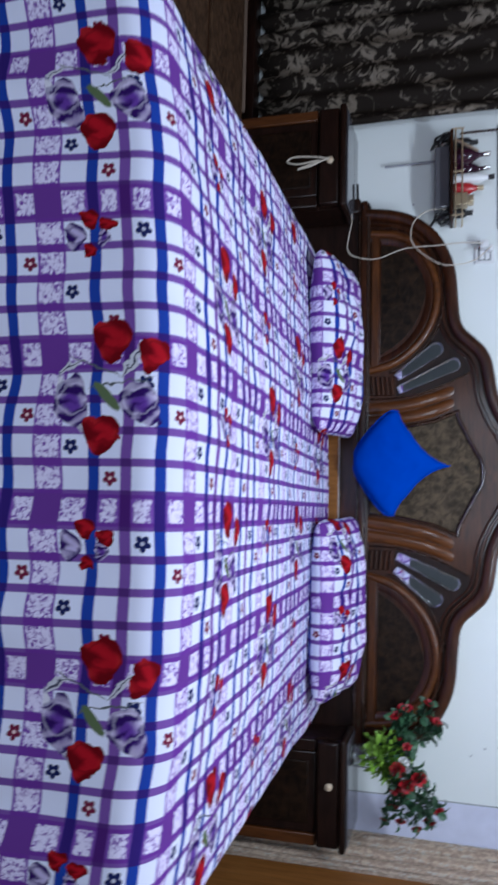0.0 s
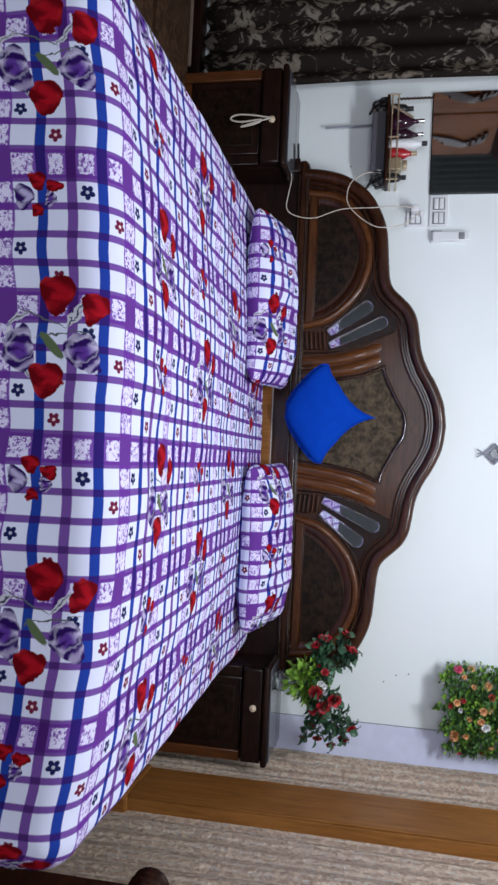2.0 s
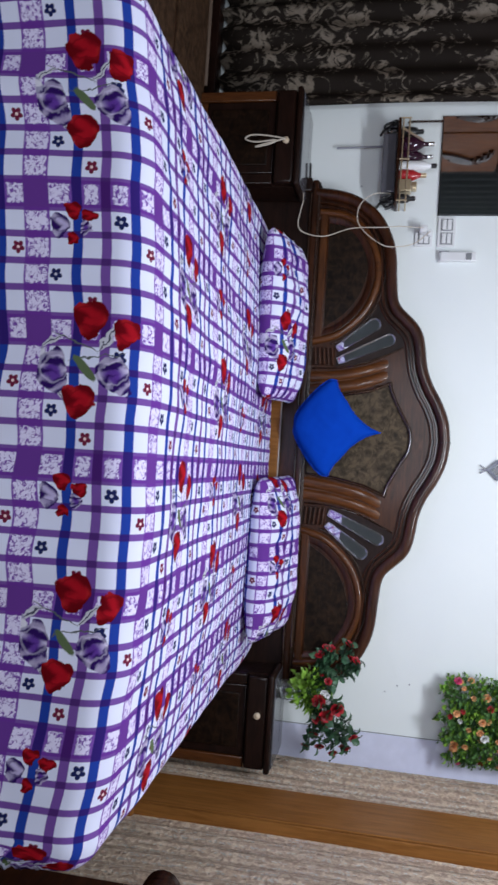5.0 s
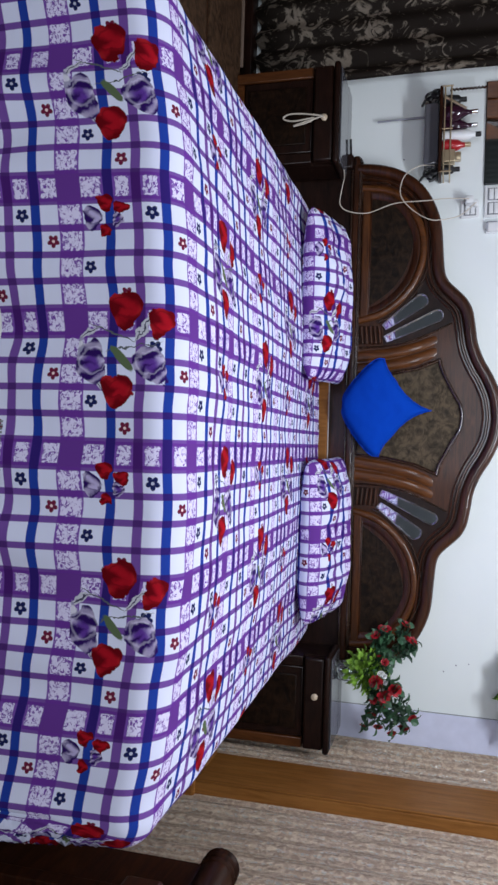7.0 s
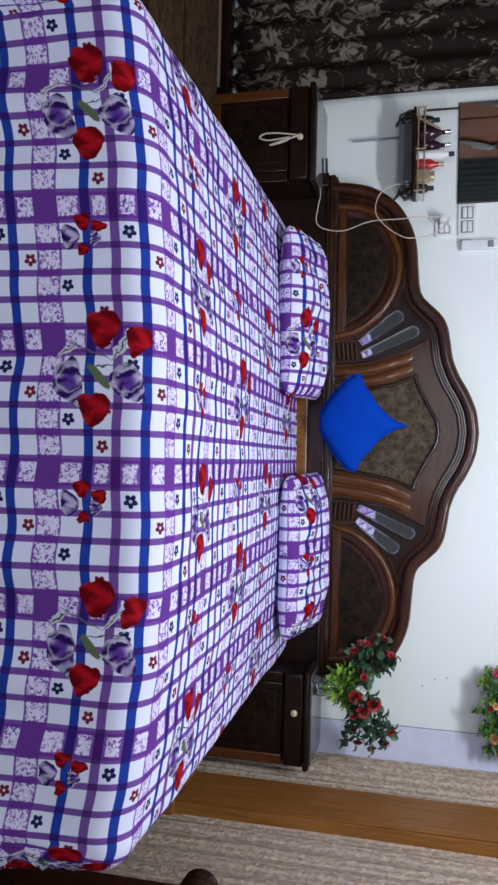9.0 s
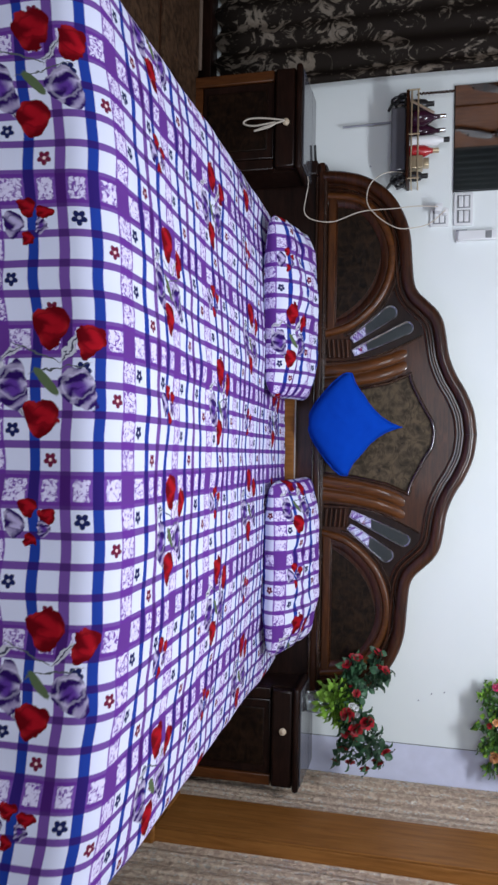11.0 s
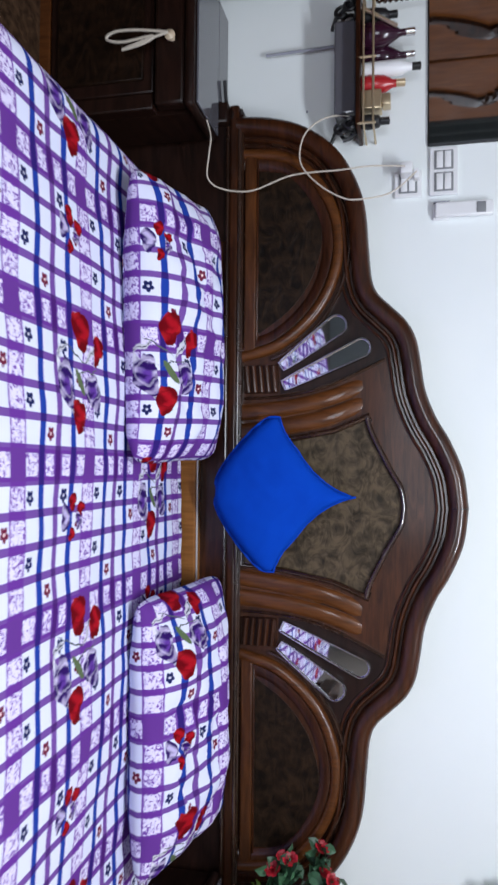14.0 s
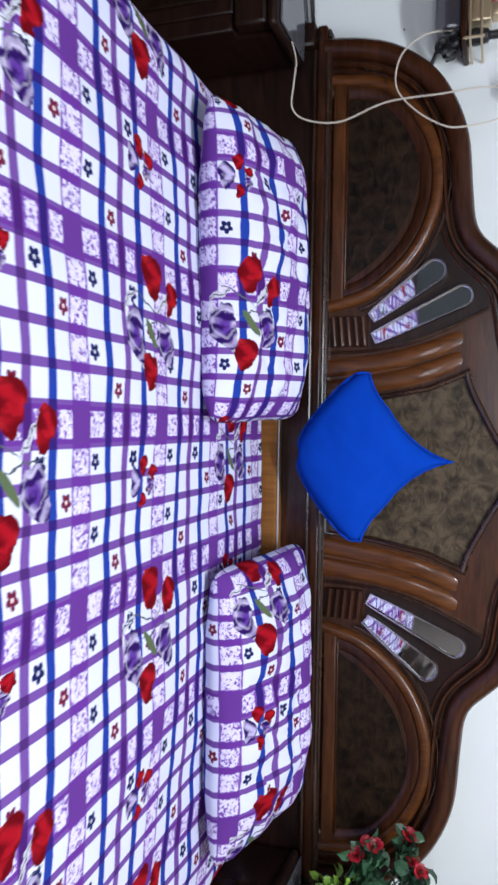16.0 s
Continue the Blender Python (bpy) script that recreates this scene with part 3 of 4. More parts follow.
for sg in (-1, 1):
    a = smooth_line([(-0.172, 0.745), (-0.189, 0.87), (-0.216, 1.000), (-0.262, 1.104)], 8)
    b = smooth_line([(-0.376, 1.142), (-0.318, 1.012), (-0.285, 0.88), (-0.274, 0.745)], 8)
    poly = [(sg * -p.x, p.y) for p in a + b]
    part("flank_rail", sunk(prism(poly, -0.004, 0.003, 0.002)), M_REDV, bed, "reddish curved rail beside the centre panel", smooth=0)
    for f0, w in ((0.03, 0.043), (0.54, 0.042)):
        ln = [(sg * -(p.x + (q.x - p.x) * f0), p.y + (q.y - p.y) * f0) for p, q in zip(a, b[::-1])]
        ln = ln if sg > 0 else ln[::-1]
        part("flank_roll", sunk(moulding(ln, [(0.0, 0.0), (0.0, 0.006), (0.004, 0.011), (0.012, 0.0135), (w - 0.012, 0.0125), (w - 0.004, 0.009), (w, 0.004), (w, 0.0)], -0.003)), M_REDV, bed)
    # fan bead
    fan = [(sg * -p.x, p.y) for p in smooth_line([(-0.292, 0.757), (-0.298, 0.865), (-0.326, 0.99), (-0.392, 1.132)], 8)]
    part("fan_bead", moulding(fan if sg < 0 else fan[::-1], round_profile(0.009, 0.014, 4), 0.0), M_GLOSS, bed)
    # black lacquered ground of the fan
    fg = [(sg * -x, z) for x, z in [(-0.300, 0.856), (-0.380, 0.856), (-0.430, 0.905), (-0.485, 0.962), (-0.545, 1.010), (-0.615, 1.034), (-0.565, 1.062), (-0.520, 1.100), (-0.470, 1.140), (-0.400, 1.146), (-0.350, 1.050), (-0.312, 0.940)]]
    part("fan_ground", prism(fg if sg < 0 else fg[::-1], -0.0022, 0.001), M_EBON, bed, "black lacquered ground round the mirror inlays", smooth=0)
    # fluted block
    part("flute_block", boxed(*sorted((sg * 0.302, sg * 0.378)), -0.010, 0.002, 0.755, 0.850, bevel=0.003), M_DARK, bed)
    for k in range(5):
        zc = 0.766 + 0.0185 * k
        part("flute", tube([(sg * 0.304, -0.012, zc + 0.004), (sg * 0.375, -0.012, zc - 0.003)], 0.0065, 8), M_MID, bed)
    # teardrop mirrors
    for (x0, z0), (x1, z1), w0, w1 in (((-0.373, 0.858), (-0.496, 1.030), 0.013, 0.027), ((-0.322, 0.864), (-0.428, 1.096), 0.014, 0.025)):
        p, q = Vector((x0, z0)), Vector((x1, z1))
        d = (q - p).normalized()
        nrm = Vector((-d.y, d.x))
        L = (q - p).length
        ring = []
        for i in range(13):
            t = i / 12
            ring.append(p + d * (L - w1) * t + nrm * (w0 + (w1 - w0) * t ** 0.8))
        for i in range(1, 12):
            an = math.pi / 2 - math.pi * i / 12
            ring.append(p + d * (L - w1) + d * w1 * math.cos(an) + nrm * w1 * math.sin(an))
        for i in range(13):
            t = 1 - i / 12
            ring.append(p + d * (L - w1) * t - nrm * (w0 + (w1 - w0) * t ** 0.8))
        poly = [(sg * -v.x, v.y) for v in ring]
        lean = Matrix.Identity(4)
        lean[1][2], lean[1][3] = -0.052, 0.052 * z0
        glass = prism(inset(poly, 0.003), -0.005, 0.002)
        bmesh.ops.transform(glass, matrix=lean, verts=glass.verts)
        part("mirror_inlay", glass, M_MIRROR, bed, "teardrop mirror inlay", smooth=20)
        edge = moulding(poly, round_profile(0.008, 0.012, 5, -0.004), 0.0, closed=True)
        bmesh.ops.transform(edge, matrix=lean, verts=edge.verts)
        part("inlay_rim", edge, M_CHROME, bed, "silver rim")

# rails under the panels, ledge behind the pillows, end posts
part("waist_rail", boxed(-1.095, 1.095, -0.030, 0.045, 0.712, 0.740, bevel=0.008, seg=3), M_MID, bed)
part("waist_bead", boxed(-1.070, 1.070, -0.022, 0.04, 0.742, 0.752, bevel=0.004), M_GLOSS, bed)
for zc, yc in ((0.7415, -0.0255), (0.7085, -0.024)):
    part("rail_bead", tube([(-1.035, yc, zc), (1.035, yc, zc)], 0.0055, 10), M_GLOSS, bed, "polished rounded bead")
# one board in two tones: lit brown middle, shade coloured into the ends
part("lower_board", boxed(-0.72, 0.72, -0.020, 0.045, 0.05, 0.712), M_MID, bed)
for xa, xb in ((-1.085, -0.722), (0.722, 1.085)):
    part("shaded_outer_board", boxed(xa, xb, -0.020, 0.045, 0.05, 0.712), M_EBON, bed, "outer board coloured near-black for shade")
part("ledge", boxed(-0.70, 0.72, -0.070, -0.020, 0.52, 0.640, bevel=0.006), M_BOARD, bed, "golden-brown wooden ledge")
part("ledge_trim", boxed(-0.70, 0.72, -0.066, -0.0605, 0.6402, 0.6445, bevel=0.0015), M_LEDGE, bed, "pale polished edge strip")
for sg in (-1, 1):
    xa, xb = sorted((sg * 1.04, sg * 1.10))
    part("end_post", boxed(xa, xb, -0.045, 0.05, 0.0, 0.712, bevel=0.008), M_EBON, bed)
    part("post_cap", turned([(0.0, 0.0), (0.03, 0.0), (0.034, 0.012), (0.024, 0.024), (0.026, 0.034), (0.0, 0.045)], 14, m=Matrix.Translation((sg * 1.068, 0.0, 0.709))), M_EBON, bed)
    xa, xb = sorted((sg * 0.80, sg * 0.83))
    part("side_rail", boxed(xa, xb, -1.81, -0.03, 0.12, 0.30, bevel=0.01), M_MID, bed)
part("footboard", boxed(-0.90, 0.90, -1.84, -1.81, 0.05, 0.30, bevel=0.01), M_MID, bed)
part("slat_base", boxed(-0.798, 0.798, -1.81, -0.02, 0.22, 0.30), M_MID, bed)
for x in (-0.78, 0.78):
    part("leg", boxed(x - 0.035, x + 0.035, -1.80, -1.74, 0.0, 0.21, bevel=0.008), M_DARK, bed)

X0, X1, Y0, Y1, ZTOP = -0.838, 0.955, -1.87, -0.085, 0.605
mattress = tagged(part("mattress", boxed(X0 + 0.02, X1 - 0.02, Y0 + 0.02, Y1, 0.302, ZTOP - 0.055, bevel=0.04, seg=3), M_WHITE), "white mattress under the printed sheet on the bed", "mattress")


DROP, RAD = 0.450, 0.075
IX0, IX1, IY0 = X0 + RAD, X1 - RAD, Y0 + RAD


def on_sheet(u, v, lift=0.0):
    """Where the point (u, v) of the flat cloth comes to lie on the bed."""
    cx, cy = min(max(u, IX0), IX1), max(v, IY0)
    d = Vector((u - cx, v - cy))
    L = d.length
    x, y, z = cx, cy, ZTOP + lift
    # a soft hollow at the sides, slight waves and creases on top
    front = max(0.0, min(1.0, (-0.55 - cy) / 1.1))
    z -= (0.022 + 0.052 * front) * max(0.0, min(1.0, (-0.08 - cx) / 0.72)) ** 1.4
    z -= (0.022 + 0.020 * front) * max(0.0, min(1.0, (cx - 0.40) / 0.47)) ** 1.5
    z += 0.028 * front
    z += 0.007 * noise.noise(Vector((cx * 3.1, cy * 2.7, 0.3))) + 0.005 * noise.noise(Vector((cx * 13, cy * 7, 1.3)))
    z += 0.004 * abs(noise.noise(Vector((cx * 5 + cy * 3, cy * 6 - cx * 4, 4.2))))
    if L > 1e-6:
        dn = d / L
        q = RAD * math.pi / 2
        if L < q:
            out, down = RAD * math.sin(L / RAD), RAD * (1 - math.cos(L / RAD))
        else:
            k = (L - q) / (DROP - q)
            s = -cx * dn.y + cy * dn.x
            ang = math.atan2(dn.y, dn.x) * 0.55
            wave = math.sin(9.5 * (s + ang) + 1.1) * 0.6 + 0.3 * math.sin(21 * (s + ang) + 0.4) + 0.25 * noise.noise(Vector((s * 9, L * 6, 2.0)))
            out, down = RAD + 0.016 * k + 0.022 * k * wave + 0.007 * min(1.0, 3 * k) * math.sin(34 * (s + ang) + 2.5 * noise.noise(Vector((s * 4, L * 5, 7.0)))) + lift, RAD + (L - q) * 0.985
        x, y = cx + dn.x * out, cy + dn.y * out
        z = max(z - down, 0.06)
    return x, y, z


def cloth(us, vs, lift=0.0):
    bm = bmesh.new()
    uvl = bm.loops.layers.uv.new("UVMap")
    rows = [[bm.verts.new(on_sheet(u, v, lift)) for u in us] for v in vs]
    for j in range(len(vs) - 1):
        for i in range(len(us) - 1):
            f = bm.faces.new((rows[j][i], rows[j][i + 1], rows[j + 1][i + 1], rows[j + 1][i]))
            f.smooth = True
            for lp, (a, b) in zip(f.loops, ((j, i), (j, i + 1), (j + 1, i + 1), (j + 1, i))):
                lp[uvl].uv = (us[b], vs[a])
    return bm


def bedsheet():
    us = np.arange(IX0 - DROP, IX1 + DROP + 0.015, 0.015)
    vs = np.arange(IY0 - DROP, Y1 + 0.001, 0.015)
    ob = part("bedsheet", cloth(us, vs), M_PRINT, smooth=0)
    low = IY0 - DROP
    part("hem", cloth(np.arange(IX0, IX1, 0.015), (low - 0.001, low + 0.005, low + 0.010), 0.002), M_PAPER, ob, "white woven selvedge")
    bars = bmesh.new()
    for k in range(14):
        x = 0.10 + k * 0.0075
        px, py, pz = on_sheet(x, low + 0.030, 0.0016)
        box(bars, px - 0.0022, px + 0.0022, py - 0.0004, py + 0.0004, pz - 0.004, pz + 0.004)
    part("selvedge_print", bars, M_INK, ob, "grey unreadable selvedge print")
    return ob


sheet = tagged(bedsheet(), "white bedsheet with purple check and red tulip print", "bedsheet")
for pl in sheet.data.polygons:
    pl.use_smooth = True


def pillow_mesh(w, d, h, uo, vo, seed, crease=1.0):
    """A stuffed pillow, w by d by h, centred, with seams at its edges."""
    bm = bmesh.new()
    uvl = bm.loops.layers.uv.new("UVMap")
    n = 48
    top, bot = [], []

    def run(size, power):
        """Length of cloth from one seam, step by step, over the swelling."""
        pts = [(size / 2 * (2 * k / n - 1), h / 2 * max(0.0, 1 - abs(2 * k / n - 1) ** power) ** 0.55) for k in range(n + 1)]
        out = [0.0]
        for p, q in zip(pts, pts[1:]):
            out.append(out[-1] + math.hypot(q[0] - p[0], q[1] - p[1]))
        return out

    across, along = run(w, 3.2), run(d, 2.6)
    for sgn, store in ((1, top), (-1, bot)):
        for j in range(n + 1):
            r = []
            for i in range(n + 1):
                a, b = 2 * i / n - 1, 2 * j / n - 1
                e = max(0.0, (1 - abs(a) ** 3.2)) ** 0.55 * max(0.0, (1 - abs(b) ** 2.6)) ** 0.55
                pinch = 1 - 0.05 * crease * (1 - a * a) * b * b - 0.0
                pincb = 1 - 0.045 * crease * (1 - b * b) * a * a
                wr = (0.012 * noise.noise(Vector((a * 3.3 + seed, b * 2.6, 0.7))) + 0.007 * noise.noise(Vector((a * 9 + seed, b * 5 + a * 3, 2.7)))) * e - 0.007 * e * max(0.0, 1 - abs(noise.noise(Vector((a * 2.6 - seed, b * 3.1, 5.0)))) * 9) + 0.012 * math.sin(11 * b + 4 * a + seed) * (abs(a) ** 3) * e
                edge = abs(a) > 0.999 or abs(b) > 0.999
                z = 0.0 if edge else sgn * h / 2 * e + wr
                rnd_ = 1 - 0.075 * (abs(a) * abs(b)) ** 4
                p = (a * w / 2 * pincb * rnd_, b * d / 2 * pinch * rnd_, z)
                if edge and sgn < 0:
                    r.append(top[j][i])
                else:
                    r.append(bm.verts.new(p))
            store.append(r)
        for j in range(n):
            for i in range(n):
                vs = [store[j][i], store[j][i + 1], store[j + 1][i + 1], store[j + 1][i]]
                f = bm.faces.new(vs if sgn > 0 else vs[::-1])
                cc = [(j, i), (j, i + 1), (j + 1, i + 1), (j + 1, i)]
                for lp, (y, x) in zip(f.loops, cc if sgn > 0 else cc[::-1]):
                    lp[uvl].uv = (uo + across[x], vo + along[y] * sgn)
    return bm


for x, y, z, rx, rz, w, uo, vo, lab in (
    (-0.430, -0.322, 0.664, 9, 2.5, 0.660, -0.5005, -0.402, "plump pillow in purple-checked tulip print lying against the headboard"),
    (0.490, -0.282, 0.674, 12, 2.0, 0.645, -0.150, -0.448, "plump pillow in purple-checked tulip print with a creased end"),
):
    ob = part("pillow", pillow_mesh(w, 0.43 if x < 0 else 0.405, 0.150, uo, vo, x), M_PRINT, smooth=0)
    ob.matrix_world = pose(x, y, z, rx, 0, rz)
    for pl in ob.data.polygons:
        pl.use_smooth = True
    tagged(ob, lab, "pillow", "pillows on the bed")


def slim_ear(a, b, x, y):
    """Narrow the cushion towards its upper corner, so that the corner stands up as an ear."""
    k = max(0.0, min(1.0, ((a + b) / 2 - 0.35) / 0.65))
    m, d = (x + y) / 2, (x - y) / 2 * (1 - 0.17 * math.sin(math.pi * k ** 0.9))
    return m + d + 0.003 * k ** 3, m - d + 0.003 * k ** 3


def cushion():
    bm = bmesh.new()
    n, w, h = 30, 0.300, 0.115
    rows = {}
    for sgn in (1, -1):
        for j in range(n + 1):
            for i in range(n + 1):
                a, b = 2 * i / n - 1, 2 * j / n - 1
                edge = i in (0, n) or j in (0, n)
                e = (max(0, 1 - a * a) * max(0, 1 - b * b)) ** 0.5
                pa, pb = 1 - (0.05 + 0.175 * a) * (1 - b ** 4), 1 - (0.05 + 0.175 * b) * (1 - a ** 4)
                blunt = 1 - 0.24 * max(0.0, -(a + b) / 2) ** 2 - 0.06 * max(0.0, abs(a * b) - 0.8) / 0.2
                px, py = slim_ear(a, b, a * w / 2 * pa * blunt, b * w / 2 * pb * blunt)
                z = 0 if edge else sgn * h / 2 * e ** 0.8 + (0.006 * noise.noise(Vector((a * 3, b * 3, sgn))) + 0.004 * noise.noise(Vector((a * 8 + b * 5, b * 6 - a * 4, sgn)))) * e
                if edge and sgn < 0:
                    rows[sgn, j, i] = rows[1, j, i]
                else:
                    rows[sgn, j, i] = bm.verts.new((px, py, z))
        for j in range(n):
            for i in range(n):
                f = [rows[sgn, j, i], rows[sgn, j, i + 1], rows[sgn, j + 1, i + 1], rows[sgn, j + 1, i]]
                bm.faces.new(f if sgn > 0 else f[::-1])
    ob = part("cushion", bm, M_BLUE, smooth=80)
    seam = []
    for k in range(4 * 24):
        s, t = divmod(k, 24)
        q = 2 * t / 24 - 1
        a, b = ((q, -1), (1, q), (-q, 1), (-1, -q))[s]
        blunt = 1 - 0.24 * max(0.0, -(a + b) / 2) ** 2 - 0.06 * max(0.0, abs(a * b) - 0.8) / 0.2
        seam.append((*slim_ear(a, b, a * w / 2 * (1 - (0.05 + 0.175 * a) * (1 - b ** 4)) * blunt, b * w / 2 * (1 - (0.05 + 0.175 * b) * (1 - a ** 4)) * blunt), 0.004 * math.sin(k * 1.9)))
    part("piping", tube(seam, 0.0035, 6, closed=True), M_BLUE, ob)
    ob.matrix_world = Matrix.Translation((-0.032, -0.085, 0.862)) @ pose(0, 0, 0, 76, 0, 0) @ pose(0, 0, 0, 0, 0, 43)
    return tagged(ob, "royal blue square cushion standing on its corner against the headboard", "cushion")


cushion()


# ---- nightstands ----
def nightstand(x0, x1, label, knob, top):
    fr = -0.25
    ns = thing("nightstand", label, "nightstand", "nightstands beside the bed")
    for a, b in ((x0 + 0.01, x0 + 0.05), (x1 - 0.05, x1 - 0.01)):
        outer = abs(a + b) > abs(x0 + x1)
        part("stile", boxed(a, b, fr, fr + 0.04, 0.02, top - 0.125, bevel=0.004), M_RED if outer else M_EBON, ns, "reddish-brown stile" if outer else "")
    part("side_panel", boxed(x0 + 0.01, x0 + 0.03, fr + 0.042, -0.05, 0.02, top - 0.04), M_EBON, ns)
    part("side_panel", boxed(x1 - 0.03, x1 - 0.01, fr + 0.042, -0.05, 0.02, top - 0.04), M_EBON, ns)
    part("back_panel", boxed(x0 + 0.032, x1 - 0.032, -0.07, -0.05, 0.02, top - 0.04), M_EBON, ns)
    part("carcass", boxed(x0 + 0.052, x1 - 0.052, fr + 0.03, -0.072, 0.08, top - 0.05), M_EBON, ns)
    part("plinth", boxed(x0 + 0.052, x1 - 0.052, fr + 0.004, fr + 0.028, 0.02, 0.285, bevel=0.004), M_RED, ns, "reddish-brown plinth board")
    door = part("door", boxed(x0 + 0.053, x1 - 0.053, fr + 0.004, fr + 0.026, 0.288, top - 0.125, bevel=0.005), M_EBON, ns)
    part("carved_panel", boxed(x0 + 0.085, x1 - 0.085, fr - 0.004, fr + 0.006, 0.31, top - 0.15, bevel=0.004), M_CARVE2, door, "dark carved panel")
    dr = part("drawer", boxed(x0 + 0.012, x1 - 0.012, fr - 0.012, fr + 0.028, top - 0.118, top - 0.040, bevel=0.008), M_EBON, ns)
    part("knob", turned([(0.0, 0.0), (0.008, 0.0), (0.007, 0.010), (0.013, 0.016), (0.013, 0.022), (0.0, 0.028)], 16, m=Matrix.Translation((knob, fr - 0.010, top - 0.072)) @ pose(0, 0, 0, 90, 0, 0)), M_KNOB, dr, "ivory drawer knob")
    part("cornice", boxed(x0, x1, fr - 0.022, -0.05, top - 0.038, top - 0.014, bevel=0.010, seg=3), M_EBON, ns)
    part("top", boxed(x0 + 0.016, x1 - 0.016, fr + 0.004, -0.05, top - 0.013, top - 0.008, bevel=0.002), M_TOP, ns, "glossy grey top")
    a, b = (x0 + 0.006, -1.106) if x0 < 0 else (1.106, x1 - 0.006)
    part("back_shelf", boxed(a, b, -0.0495, 0.05, top - 0.03, top - 0.008, bevel=0.003), M_TOP, ns, "glossy grey top")
    return ns


nightstand(-1.385, -0.985, "dark carved nightstand with a cord loop on its knob", -1.160, 0.695)
nightstand(0.96, 1.345, "dark carved nightstand holding a jar of flowers", 1.118, 0.725)


# ---- left side: chest and wardrobe ----
chest = thing("chest", "low carved brown wooden chest beside the bed", "chest")
part("body", boxed(-2.02, -1.10, -1.95, -0.20, 0.0, 0.215, bevel=0.01), M_CHEST, chest)
part("lid_frame", boxed(-2.03, -1.09, -1.96, -0.185, 0.217, 0.245, bevel=0.008), M_MID, chest)
for ya, yb in ((-0.62, -0.215), (-1.0, -0.66), (-1.4, -1.04), (-1.9, -1.44)):
    part("lid_panel", boxed(-1.99, -1.13, ya, yb, 0.240, 0.256, bevel=0.005), M_CHEST, chest, "carved brown panel")
part("edge_strip", boxed(-1.99, -1.43, -0.205, -0.192, 0.2455, 0.262, bevel=0.003), M_STRIPWOOD, chest, "pale worn edge")

wardrobe = thing("wardrobe", "orange-brown wooden wardrobe with dark carved ornaments", "wardrobe")
part("carcass", boxed(LEFT + 0.002, -1.99, -2.05, -0.12, 0.0, 1.90, bevel=0.01), M_DARK, wardrobe)
for k in range(3):
    ya = -2.04 + k * 0.63
    d = part("door", boxed(-1.988, -1.965, ya, ya + 0.61, 0.30, 1.70, bevel=0.006), M_ORANGE, wardrobe, "orange-brown veneered door")
    for zc in (0.75, 1.37):
        orn = bmesh.new()
        for q in range(5):
            pts = [(-1.962, ya + 0.28 + 0.11 * math.cos(a + q * 0.5) * (0.5 + 0.12 * q), zc + 0.26 * math.sin(a * 0.5) - 0.13 + 0.035 * q) for a in np.linspace(0, 3.6, 14)]
            tube(pts, 0.017, 6, orn)
        part("ornament", orn, M_DARK, d, "dark carved ornament")
    for zc in (1.02,):
        part("groove", boxed(-1.966, -1.962, ya + 0.02, ya + 0.59, zc, zc + 0.012), M_DARK, d)
part("cornice", turned([(0.0, 0.0), (0.085, 0.0), (0.105, 0.03), (0.105, 0.55), (0.112, 0.6), (0.105, 0.65), (0.105, 1.88), (0.085, 1.92), (0.0, 1.94)], 20, m=Matrix.Translation((-1.975, -0.11, 1.81)) @ pose(0, 0, 0, 90, 0, 0)), M_DARK, wardrobe, "dark rounded cornice roll")

# ---- chair by the foot of the bed ----
chair = thing("armchair", "dark polished wooden armchair with a rolled arm beside the bed", "armchair")
part("arm_roll", tube([(1.16, -2.15, 0.63), (1.16, -1.47, 0.63)], 0.042, 20), M_DARK, chair)
part("roll_end", turned([(0.0, 0.0), (0.040, 0.0), (0.046, 0.008), (0.040, 0.016), (0.018, 0.024), (0.0, 0.026)], 20, m=Matrix.Translation((1.16, -1.468, 0.63)) @ pose(0, 0, 0, -90, 0, 0)), M_DARK, chair)
for yc in (-1.512, -1.487):
    part("ring", turned([(0.0, 0.0), (0.042, 0.0), (0.0475, 0.005), (0.042, 0.010), (0.0, 0.010)], 20, m=Matrix.Translation((1.16, yc, 0.63)) @ pose(0, 0, 0, -90, 0, 0)), M_DARK, chair)
part("arm_panel", boxed(1.135, 1.185, -2.12, -1.50, 0.05, 0.60, bevel=0.008), M_DARK, chair)
part("seat", boxed(1.05, 1.13, -2.15, -1.735, 0.50, 0.585, bevel=0.008), M_MID, chair, "dark brown wooden seat board")
for xx, yy in ((1.08, -2.1), (1.08, -1.78)):
    part("leg", boxed(xx - 0.02, xx + 0.02, yy - 0.02, yy + 0.02, 0.0, 0.50, bevel=0.004), M_DARK, chair)


# ---- flowers ----
def leaf_into(bm, p, d, size, width=0.42):
    """A folded leaf of six faces from p along d."""
    d = d.normalized()
    side = d.cross(Vector((0.2, -0.4, 0.9))).normalized()
    up = side.cross(d)
    pts = []
    for t, w, h in ((0, 0.05, 0), (0.35, 1, 0.12), (0.7, 0.8, 0.10), (1.0, 0.03, -0.08)):
        c = p + d * size * t + up * size * h
        pts.append((bm.verts.new(c - side * size * width * 0.5 * w + up * size * 0.06), bm.verts.new(c - up * size * 0.03), bm.verts.new(c + side * size * width * 0.5 * w + up * size * 0.06)))
    for a, b in zip(pts, pts[1:]):
        bm.faces.new((a[0], a[1], b[1], b[0]))
        bm.faces.new((a[1], a[2], b[2], b[1]))


